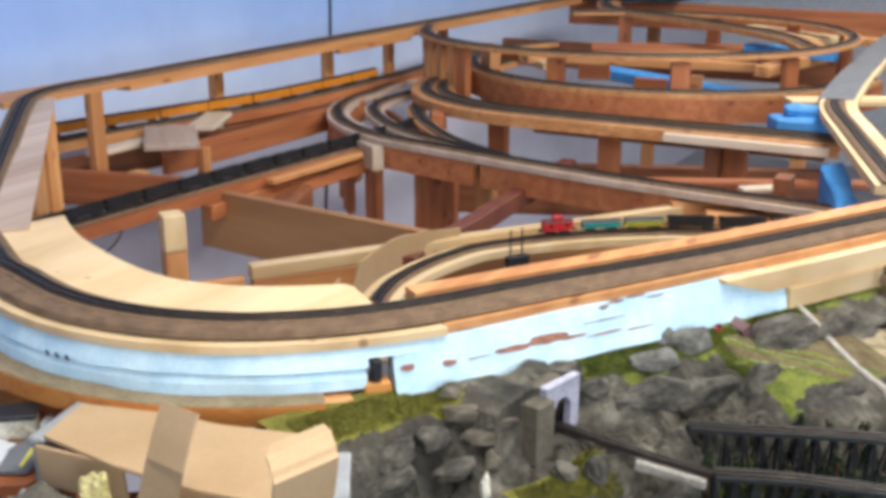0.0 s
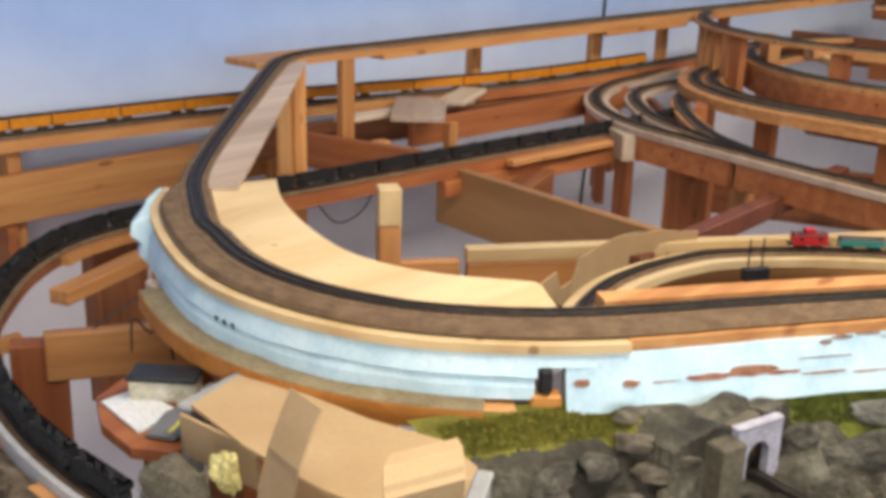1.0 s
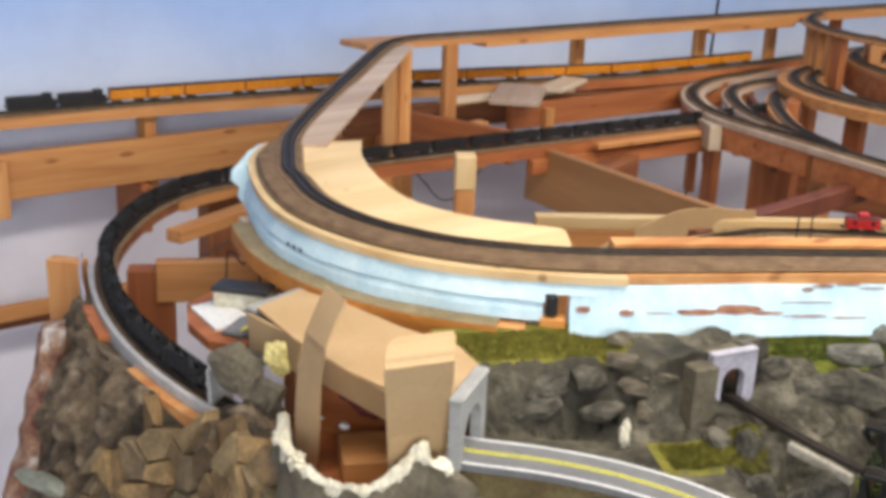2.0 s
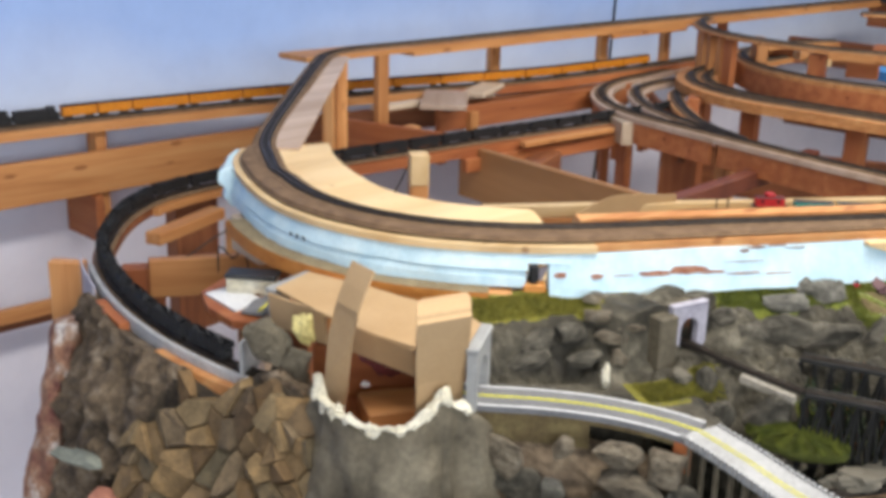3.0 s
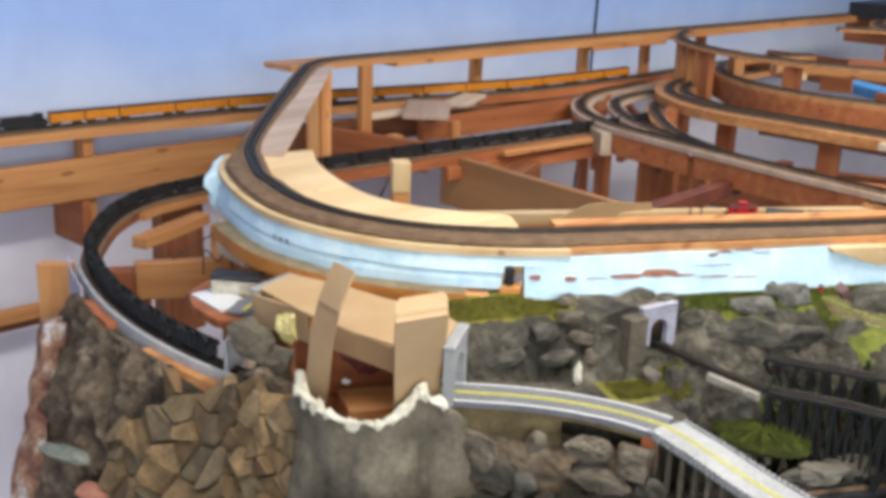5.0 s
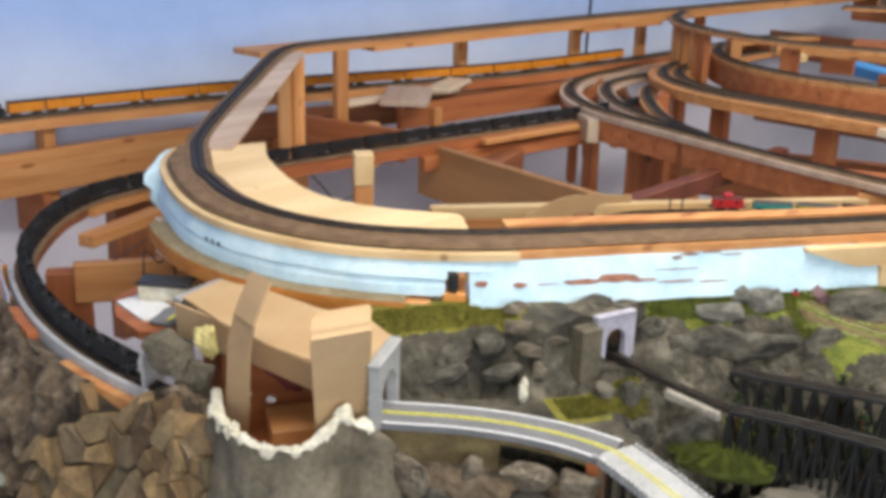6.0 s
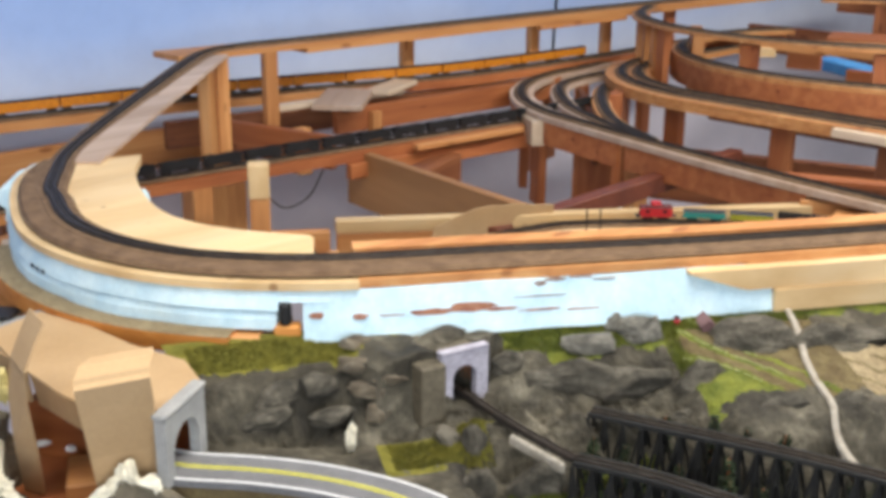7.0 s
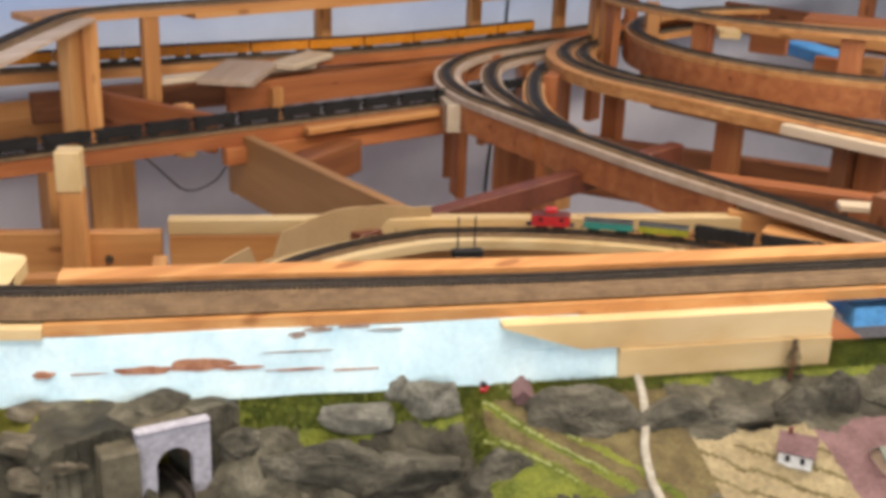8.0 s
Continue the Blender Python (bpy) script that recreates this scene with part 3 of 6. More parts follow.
# ---- lower loop and level track ----
LOOP = spline([(2.3, 1.34, 0.99), (2.0, 1.354, 0.99), (1.55, 1.392, 0.99), (1.12, 1.42, 0.99), (0.998, 1.419, 0.99), (0.907, 1.409, 0.99), (0.825, 1.386, 0.99), (0.738, 1.325, 0.99), (0.663, 1.241, 0.99), (0.609, 1.160, 0.99),
               (0.568, 1.056, 0.99), (0.542, 0.958, 0.99), (0.528, 0.868, 0.99), (0.524, 0.786, 0.99), (0.528, 0.703, 0.99), (0.540, 0.64, 0.99)])
t = thing("lower_loop_deck", "stained plank deck of the lower loop", "track deck")
parts_at = [next(i for i, p in enumerate(LOOP) if p.x < x) for x in (1.72, 1.0)]
part("plank", slab((-0.028, 0.03, 0.0, 0.019), LOOP[: parts_at[0] + 1]), RUST, t)
part("plank", slab((-0.026, 0.03, -0.001, 0.019), LOOP[parts_at[0] : parts_at[1] + 1]), RUST, t)
turn_at = next(i for i, p in enumerate(LOOP) if p.x < 0.80)
part("curved_plywood", slab((-0.0155, 0.026, -0.001, 0.012), LOOP[parts_at[1] : turn_at + 1]), PINE, t)
part("curved_plywood", slab((-0.0155, 0.0135, -0.001, 0.012), LOOP[turn_at:]), DARK, t)
railway(LOOP, "dark track round the lower loop", 0.019)
board("loop_girder", (1.55, 1.36, 0.969), (2.1, 1.32, 0.969), 0.019, 0.03, RUST, "stained girder below the lower track", "girder")
board("plank_scrap", (1.70, 1.33, 0.9915), (2.0, 1.315, 0.9915), 0.02, 0.012, PINE, "pale orange batten beside the lower track", "board")
for x, y in ((1.585, 1.865),):
    post("timber_upright", x, y, 0.0, 0.955, 0.10, 0.02, 0, PINE, "wide pine leg below the wall shelf", "loop legs")
post("timber_upright", 0.93, 1.44, 0.72, 0.975, 0.10, 0.03, 10, DARK, "dark wide leg under the loop", "loop legs")
post("timber_upright", 0.66, 1.14, 0.75, 0.975, 0.03, 0.06, 60, RUST, "stained leg under the loop", "loop legs")
post("timber_upright", 0.555, 1.16, 0.75, 1.0, 0.02, 0.05, 40, PINE, "pale leg outside the loop", "loop legs")
post("timber_upright", 0.985, 1.30, 0.0, 0.98, 0.02, 0.02, 0, CREAM, "white stick inside the loop", "loop legs")
board("loop_batten", (0.76, 1.285, 0.972), (0.93, 1.355, 0.972), 0.03, 0.02, PINE, "curved pine batten under the loop", "board")
board("loop_joist", (0.662, 1.128, 0.988), (1.06, 0.915, 0.986), 0.019, 0.058, PINE, "pine joist inside the loop", "joist")
wire("thin_wire", [(0.70, 1.10, 0.985), (0.80, 1.12, 1.01), (0.92, 1.12, 1.03)], 0.0012, RAIL, "thin grey wire above the loop joist")
wire("hanging_wire", [(1.66, 1.95, 0.85), (1.75, 1.96, 0.76), (1.82, 1.97, 0.70), (1.90, 1.97, 0.715), (1.95, 1.97, 0.78)], 0.002, BLACK, "dark wire hanging in front of the wall")
wire("hanging_wire", [(0.62, 1.95, 0.76), (0.66, 1.95, 0.66), (0.60, 1.95, 0.55), (0.45, 1.95, 0.50)], 0.0015, BLACK, "thin wire at the low rail")
wire("feeder_wire", [(0.71, 1.02, 0.985), (0.72, 1.03, 1.02), (0.735, 1.02, 1.0), (0.74, 1.0, 1.02), (0.75, 1.0, 0.97)], 0.0012, BLACK, "thin feeder wires beside the loop")

# ---- helix ----
def ring_deck(path, lo, hi, material, label, thick=0.012, fascia=0.0, fmat=None, pieces=1):
    t = thing("helix_deck", label, "track deck", "helix decks")
    k = max(1, len(path) // pieces)
    for i in range(pieces):
        seg = path[i * k : (i + 1) * k + 1] if i < pieces - 1 else path[i * k :]
        part("plywood", slab((lo, hi, 0.0, thick), seg), material, t)
        if fascia:
            part("fascia_board", sweep(seg, [(lo - 0.001, -thick - 0.0005), (lo + 0.007, -thick - 0.0005), (lo + 0.007, -thick - fascia), (lo - 0.001, -thick - fascia)]), fmat or RUST, t)
    return t


# paths run clockwise seen from above turned round: outer side is to the right
RA = spline(arc(3.12, 1.10, 0.60, 90, 400, 1.163, 1.160, 48), 0.02)
RB = spline(arc(3.02, 0.95, 0.55, 60, 232, 1.092, 1.092, 40) + [(2.75, 0.46, 1.095), (2.9, 0.40, 1.098)], 0.02)
RC = spline([(3.1, 1.53, 1.05)] + arc(2.75, 1.06, 0.45, 88, 180, 1.05, 1.05, 20) + [(2.30, 0.8, 1.05), (2.30, 0.36, 1.052)], 0.02)
RC2 = shifted(RC, 0.042)
RD = spline([(3.2, 1.74, 1.02), (2.95, 1.72, 1.02)] + arc(2.562, 1.088, 0.552, 90, 166, 1.02, 1.02, 16) + [(1.955, 0.82, 1.017), (1.935, 0.58, 1.013), (1.925, 0.30, 1.008), (1.9, 0.15, 1.005)], 0.02)
RE = spline([(1.985, 0.98, 1.0195), (2.06, 1.15, 1.0195), (2.157, 1.32, 1.0195), (2.31, 1.475, 1.0195), (2.44, 1.53, 1.0195), (2.62, 1.54, 1.0195)], 0.02)
RF = spline([(1.99, 0.96, 1.019), (2.06, 1.09, 1.019), (2.15, 1.2, 1.019), (2.31, 1.345, 1.019), (2.45, 1.43, 1.019), (2.6, 1.45, 1.019)], 0.02)
ring_deck(RA, -0.024, 0.024, PINE, "curved plywood deck of the helix top ring", 0.007, 0.0, PINE, 3)
ring_deck(RB, -0.024, 0.028, PINE, "curved plywood deck of the helix second ring", 0.010, 0.055, RUST, 4)
ring_deck(RC, -0.040, 0.07, PINE, "wide plywood deck of the helix third ring", 0.012, 0.012, PINE, 2)
ring_deck(RD, -0.026, 0.03, PINK, "curved pinkish plywood deck of the lowest ring", 0.012, 0.0, RUST, 2)
rdf = thing("ring_fascia", "curved red brown fascia under the lowest ring", "fascia")
for seg in ([p for p in RD if p.x < 2.4 and p.y > 1.0], [p for p in RD if p.x < 2.4 and 0.56 < p.y < 1.02]):
    part("fascia_board", sweep(seg, [(-0.022, -0.0125), (-0.014, -0.0125), (-0.014, -0.062), (-0.022, -0.062)]), RUST, rdf)
ring_deck([p - Vector((0, 0, 0.0)) for p in RE], -0.022, 0.022, PINK, "plywood deck of an inner spur")
ring_deck([p - Vector((0, 0, 0.0)) for p in RF], -0.022, 0.022, PINE, "plywood deck of an inner spur")
for p, lab in ((RA, "top ring"), (RB, "second ring"), (RC, "third ring"), (RC2, "third ring, inner line"), (RD, "lowest ring"), (RE, "inner spur"), (RF, "inner spur")):
    railway(p, "dark track on the helix " + lab, 0.026)


def ring_posts(path, every, z0, sx, sy, material, label, group, start=0, stop=None, off=0.0):
    acc = lengths(path)
    d = start
    while d < (stop or acc[-1]):
        p, a = point_at_fast(path, acc, d)
        s = Vector((-math.sin(a), math.cos(a), 0))
        q = p + s * off
        post("helix_post", q.x, q.y, z0, p.z - 0.0125, sx, sy, math.degrees(a), material, label, group)
        d += every


ring_posts(RA, 0.30, 1.0, 0.045, 0.018, RUST, "stained post under the helix top ring", "helix posts", 0.06)
ring_posts(RA, 0.07, 1.0, 0.03, 0.018, PINE, "pale post under the helix top ring", "helix posts", 0.40, 0.66)
ring_posts(RC, 0.28, 0.85, 0.05, 0.02, RUST, "stained post under the helix third ring", "helix posts", 0.42, None, 0.01)
ring_posts(RD, 0.16, 0.80, 0.05, 0.02, RUST, "stained post under the lowest ring", "helix posts", 0.62, 1.3, 0.01)
board("block", (2.005, 1.27, 1.008), (2.055, 1.35, 1.008), 0.03, 0.055, CREAM, "pale block under the lowest ring", "block")
post("timber_upright", 2.10, 1.18, 0.0, 0.99, 0.06, 0.09, 20, RUST, "wide stained leg of the helix", "helix legs")
post("timber_upright", 2.03, 1.02, 0.86, 1.0, 0.045, 0.03, 0, PINE, "pine block under the lowest ring", "helix legs")
post("timber_upright", 2.32, 1.30, 0.90, 1.035, 0.10, 0.03, 30, RUST, "wide stained support of the third ring", "helix legs")
post("timber_upright", 2.70, 1.35, 0.98, 1.15, 0.10, 0.03, 40, PINE, "wide plywood support of the top ring", "helix legs")
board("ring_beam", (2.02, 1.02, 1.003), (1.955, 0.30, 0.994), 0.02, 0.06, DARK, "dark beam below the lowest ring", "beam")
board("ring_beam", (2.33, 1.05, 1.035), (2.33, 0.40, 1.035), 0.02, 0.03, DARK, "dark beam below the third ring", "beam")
# dark panel added to make the space inside the ring dark
board("spur_panel", (2.07, 1.16, 1.004), (2.42, 1.50, 1.004), 0.015, 0.085, DARK, "dark filler panel added under the inner spurs", "board")
board("white_batten", (2.246, 0.715, 1.049), (2.246, 0.38, 1.049), 0.018, 0.018, CREAM, "cream painted batten along the third ring", "batten")
board("cross_beam", (1.45, 0.872, 0.970), (2.25, 0.927, 0.970), 0.03, 0.035, COPPER, "reddish brown beam crossing below", "beam")
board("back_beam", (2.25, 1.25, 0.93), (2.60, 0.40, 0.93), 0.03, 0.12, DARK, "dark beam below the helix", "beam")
for x, y in ((2.30, 0.62), (2.05, 0.42)):
    post("block_post", x, y, 0.86, 1.03, 0.05, 0.03, 0, DARK, "dark post under the ring", "helix legs")
board("mid_deck", (2.02, 0.78, 0.99), (2.25, 0.30, 0.99), 0.035, 0.012, RUST, "stained strip between the rings", "board")
board("white_scrap", (2.06, 0.50, 0.996), (2.12, 0.43, 0.996), 0.03, 0.01, CREAM, "white scrap lying between the rings", "scrap wood")
board("corner_block", (1.93, 0.60, 0.993), (1.99, 0.50, 0.993), 0.07, 0.05, PINE, "pine corner block under the ring", "block")
board("corner_block", (1.90, 0.52, 0.985), (1.96, 0.36, 0.985), 0.05, 0.03, PINE, "split pine wedge under the track", "block")
board("corner_block", (1.86, 0.46, 0.97), (1.88, 0.34, 0.97), 0.04, 0.02, PALE, "pale wedge under the low spur", "block")
# inside the helix: plywood bits and blue foam
for a, b, w, h, mt in (((2.72, 1.12, 1.135), (2.78, 0.66, 1.135), 0.02, 0.022, PINE), ((2.92, 1.35, 1.10), (3.3, 0.8, 1.10), 0.10, 0.02, PINE), ((2.80, 0.98, 1.075), (2.82, 0.88, 1.075), 0.02, 0.04, RUST), ((2.76, 1.12, 1.112), (2.78, 1.04, 1.112), 0.02, 0.045, RUST),
                       ((3.0, 1.38, 1.09), (2.86, 1.24, 1.09), 0.05, 0.02, PALE), ((2.66, 0.80, 1.112), (2.67, 0.76, 1.112), 0.03, 0.05, PINE), ((3.3, 1.3, 1.09), (3.55, 0.7, 1.09), 0.16, 0.03, RUST), ((3.0, 0.70, 1.10), (3.4, 0.62, 1.10), 0.04, 0.03, PINE)):
    board("helix_scrap", a, b, w, h, mt, "plywood strip inside the helix", "scrap wood", "helix scraps")


def lump(name, label, x, y, z, sx, sy, sz, turn, material, seed, category="foam block", detail=3, rough=0.18):
    bm = bmesh.new()
    bmesh.ops.create_icosphere(bm, subdivisions=detail, radius=1)
    rng = random.Random(seed)
    planes = [(Vector((rng.gauss(0, 1), rng.gauss(0, 1), rng.gauss(0, 1))).normalized(), rng.uniform(0.55, 0.85)) for _ in range(14)]
    for v in bm.verts:
        for nn, dd in planes:
            e = v.co.dot(nn) - dd
            if e > 0:
                v.co -= nn * e
        v.co += v.co.normalized() * (rough * noise.noise(v.co * 2.2 + Vector((seed * 3.7, 0, 0))) + rough * 0.5 * noise.noise(v.co * 6 + Vector((seed * 1.3, 0, 0))))
        v.co = Vector((v.co.x * sx, v.co.y * sy, v.co.z * sz))
    ob = part(name, bm, material, m=pose(x, y, z, 0, 0, turn))
    return tagged(ob, label, category) if label else ob


def slabfoam(p, q, w, h, material, label, seed):
    m, n = along(p, q)
    bm = bmesh.new()
    cuboid(bm, 0, n, -w / 2, w / 2, -h, 0, 0.004)
    bmesh.ops.subdivide_edges(bm, edges=bm.edges, cuts=3, use_grid_fill=True)
    for v in bm.verts:
        v.co += Vector((0, noise.noise(v.co * 30 + Vector((seed, 0, 0))), noise.noise(v.co * 30 + Vector((0, seed, 0))))) * 0.006
    return tagged(part("blue_foam_block", bm, material, m=m), label, "foam block", "blue foam")


slabfoam((2.96, 1.13, 1.075), (2.72, 0.66, 1.075), 0.06, 0.03, BLUE, "blue foam strip inside the helix", 1)
slabfoam((3.30, 0.82, 1.12), (3.28, 0.56, 1.12), 0.06, 0.03, BLUE, "blue foam strip inside the helix", 2)
slabfoam((2.40, 0.53, 1.075), (2.46, 0.40, 1.075), 0.09, 0.03, BLUE, "blue foam block at the ring's end", 3)
slabfoam((2.43, 0.51, 1.095), (2.46, 0.42, 1.095), 0.06, 0.02, BLUE, "blue foam block stacked on another", 4)
slabfoam((2.08, 0.345, 1.055), (1.80, 0.25, 1.025), 0.04, 0.075, BLUE, "blue foam slab standing under the branch", 5)
slabfoam((1.50, 0.205, 1.10), (1.62, 0.14, 1.10), 0.05, 0.035, BLUE, "blue foam piece beside the front deck", 6)
# branch deck coming down from the far side
BR = spline([(4.6, 0.50, 1.11), (3.6, 0.475, 1.11), (2.94, 0.447, 1.11), (2.6, 0.425, 1.11), (2.37, 0.398, 1.11), (2.104, 0.318, 1.112), (1.84, 0.235, 1.115), (1.68, 0.185, 1.118)], 0.03)
ring_deck(BR, -0.03, 0.045, PALE, "pale plywood deck of the branch line", 0.015)
grey = thing("grey_roadway", "broad grey strip on the branch deck", "roadway")
part("strip", slab((-0.036, 0.036, 0.002, 0.01), [p for p in BR if p.x > 2.45]), ASPHALT, grey)
railway([p for p in BR if p.x < 2.45], "dark track on the branch deck")
board("helix_scrap", (2.50, 0.52, 1.10), (2.62, 0.30, 1.10), 0.07, 0.012, PALE, "pale plywood at the branch corner", "scrap wood", "helix scraps")
# far end of the layout behind the helix
FAR = spline([(4.3, 1.62, 1.163), (3.80, 1.43, 1.163), (3.494, 1.034, 1.163), (3.186, 0.701, 1.163), (2.96, 0.57, 1.162)], 0.03)
ring_deck(FAR, -0.03, 0.05, PINE, "straight plywood deck behind the helix", 0.015)
railway(FAR, "dark track behind the helix")
for a, b, w, h, mt in (((4.2, 1.75, 1.15), (4.2, 0.3, 1.15), 0.02, 0.09, RUST), ((4.6, 1.6, 1.12), (4.3, -0.2, 1.12), 0.15, 0.03, PINE), ((3.75, 0.95, 1.13), (3.5, 0.62, 1.13), 0.12, 0.02, PALE), ((3.9, 0.9, 1.10), (3.8, 0.45, 1.10), 0.1, 0.02, PINE), ((3.6, 1.75, 1.06), (3.6, 0.6, 1.06), 0.02, 0.09, DARK)):
    board("far_board", a, b, w, h, mt, "pine framing behind the helix", "board", "far framing")
tagged(part("far_cabinet", box(4.1, 4.5, 1.3, 1.7, 1.16, 1.22), STEEL), "dark box standing behind the helix", "box")

# ---- low spur and framing in the middle ----
low = spline([(1.08, 0.70, 0.972), (1.20, 0.775, 0.972), (1.30, 0.812, 0.972), (1.385, 0.82, 0.972), (1.47, 0.81, 0.972), (1.55, 0.783, 0.972), (1.67, 0.686, 0.972), (1.765, 0.567, 0.972), (1.81, 0.48, 0.972), (1.87, 0.36, 0.972)])
t = thing("low_spur_deck", "pale curved plywood deck of the low spur", "track deck")
part("plywood", slab((-0.03, 0.028, 0.0, 0.012), low), PALE, t)
railway(low, "dark track on the low spur", 0.022)
board("spur_panel", (1.20, 0.65, 0.955), (1.75, 0.33, 0.955), 0.20, 0.012, RUST, "stained plywood below the low spur", "board")
TANPLY = wood("tan_plywood", (0.36, 0.185, 0.07), (0.42, 0.225, 0.09), (0.47, 0.26, 0.11), knots=False, scale=(2, 10, 10))
board("cross_joist", (1.605, 1.42, 0.985), (1.546, 0.84, 0.985), 0.019, 0.115, TANPLY, "brown plywood cross joist", "joist")
board("cross_joist", (1.60, 1.25, 0.96), (1.80, 1.33, 0.96), 0.05, 0.06, DARK, "dark joist below the track", "joist")
board("front_joist", (1.262, 1.034, 0.985), (1.95, 0.55, 0.985), 0.022, 0.022, PALE, "pale pine front joist", "joist")
board("front_joist", (1.262, 1.032, 0.9625), (1.95, 0.548, 0.9625), 0.019, 0.07, PINE, "orange pine front joist", "joist")
board("lower_joist", (0.90, 1.288, 0.967), (1.255, 1.039, 0.967), 0.019, 0.089, PINE, "brown pine joist with a screw", "joist")
board("joist_end", (1.23, 1.0, 0.948), (1.12, 0.82, 0.948), 0.019, 0.09, PINE, "pine joist end by the spur", "joist")
screw = bmesh.new()
bmesh.ops.create_cone(screw, cap_ends=True, segments=14, radius1=0.006, radius2=0.004, depth=0.006)
tagged(part("screw_head", screw, RAIL, m=pose(1.190, 1.068, 0.93, 0, 90, 235)), "steel screw head in the joist", "screw")
sp_ = thing("stub_post", "short pine stub post with a notched block", "post")
post("shaft", 1.151, 1.079, 0.0, 1.0325, 0.031, 0.033, -35, PINE, "", parent=sp_)
post("top_block", 1.150, 1.078, 1.033, 1.086, 0.032, 0.034, -35, PALE, "", parent=sp_)
t = thing("curved_cardboard", "torn curved cardboard sheet beside the low spur", "cardboard")
cb = bmesh.new()
cpath = spline([(1.14, 0.86, 0.90), (1.25, 0.90, 0.90), (1.36, 0.90, 0.90), (1.46, 0.88, 0.90), (1.555, 0.835, 0.90)], 0.012)
prev = None
for i, (p, s) in enumerate(zip(cpath, sideways(cpath))):
    f = i / (len(cpath) - 1)
    top = 0.935 + 0.07 * min(1, f * 1.5) - 0.006 * max(0, f - 0.8) * 5 - (0.03 if 0.38 < f < 0.47 else 0) + 0.003 * noise.noise(Vector((f * 20, 0, 0)))
    col = [cb.verts.new(p), cb.verts.new(Vector((p.x, p.y, top)) - s * 0.01), cb.verts.new(Vector((p.x, p.y, top)) - s * 0.007), cb.verts.new(p + s * 0.003)]
    if prev:
        for k in range(4):
            cb.faces.new((prev[k], col[k], col[(k + 1) % 4], prev[(k + 1) % 4]))
    prev = col
part("sheet", cb, CARD, t)
tagged(part("switch_motor", box(-0.02, 0.02, -0.006, 0.006, 0, 0.018), BLACK, m=pose(1.50, 0.70, 0.967, 0, 0, -30)), "small dark switch motor by the spur", "switch")
for dx in (-0.012, 0.008):
    tagged(part("signal_mast", box(-0.0012, 0.0012, -0.0012, 0.0012, 0, 0.045), STEEL, m=pose(1.50 + dx, 0.70 - dx * 0.5, 0.984)), "thin dark signal mast", "signal", "signal masts")

# ---- trains ----
def bar(bm, x0, x1, y0, y1, z0, z1, ch=0.0):
    return cuboid(bm, x0, x1, y0, y1, z0, z1, ch)


def wheel_mesh():
    bm = bmesh.new()
    bmesh.ops.create_cone(bm, cap_ends=True, segments=10, radius1=0.0029, radius2=0.0029, depth=0.0016)
    bmesh.ops.transform(bm, matrix=pose(0, 0, 0, 90, 0, 0), verts=bm.verts)
    me = bpy.data.meshes.new("wheel")
    bm.to_mesh(me)
    bm.free()
    me.materials.append(STEEL)
    return me


WHEEL = wheel_mesh()


def trucks(t, half, material):
    for sgn in (-1, 1):
        bm = bmesh.new()
        bar(bm, sgn * half - 0.008, sgn * half + 0.008, -0.0042, 0.0042, 0.0025, 0.0055, 0.0006)
        frame_ob = part("truck", bm, material, t)
        for dx in (-0.0055, 0.0055):
            for y in (-0.0052, 0.0052):
                wheel = new("wheel", WHEEL)
                wheel.parent = frame_ob
                wheel.matrix_basis = pose(sgn * half + dx, y, 0.0029)


def hopper(material, label, length=0.079):
    t = thing("hopper_car", label, "hopper car", "black hopper cars")
    h = length / 2
    bm = bmesh.new()
    prof = [(-h, 0.0215), (h, 0.0215), (h, 0.016), (h - 0.011, 0.009), (h - 0.018, 0.006), (0.006, 0.006), (0, 0.010), (-0.006, 0.006), (-h + 0.018, 0.006), (-h + 0.011, 0.009), (-h, 0.016)]
    a = [bm.verts.new((x, -0.0074, z)) for x, z in prof]
    b = [bm.verts.new((x, 0.0074, z)) for x, z in prof]
    for i in range(len(prof)):
        j = (i + 1) % len(prof)
        if i:
            bm.faces.new((a[i], a[j], b[j], b[i]))
    bm.faces.new(a)
    bm.faces.new(b[::-1])
    part("body", bm, material, t)
    bm = bmesh.new()
    for k in range(7):
        x = -h + 0.008 + k * (length - 0.016) / 6
        for y in (-0.0080, 0.0080):
            bar(bm, x - 0.0006, x + 0.0006, y - 0.0006, y + 0.0006, 0.010, 0.0212)
    part("rib_set", bm, material, t)["kind"] = "stuff"
    bm = bmesh.new()
    for k in range(40):
        f = random.Random(k)
        r = bmesh.ops.create_icosphere(bm, subdivisions=1, radius=f.uniform(0.0015, 0.003))
        bmesh.ops.translate(bm, verts=r["verts"], vec=(f.uniform(-h + 0.006, h - 0.006), f.uniform(-0.005, 0.005), 0.0203 + f.uniform(0, 0.0015)))
    part("coal_load", bm, BLACK, t)["kind"] = "stuff"
    bm = bmesh.new()
    bar(bm, -h - 0.004, h + 0.004, -0.0015, 0.0015, 0.0055, 0.0075)
    bar(bm, -h + 0.001, h - 0.001, -0.0055, 0.0055, 0.0045, 0.013)
    part("coupler_bar", bm, STEEL, t)
    trucks(t, h - 0.012, STEEL)
    return t


def on_track(path, acc, d, up=0.0085):
    p, a = point_at_fast(path, acc, d)
    return pose(p.x, p.y, p.z + up, 0, 0, math.degrees(a))


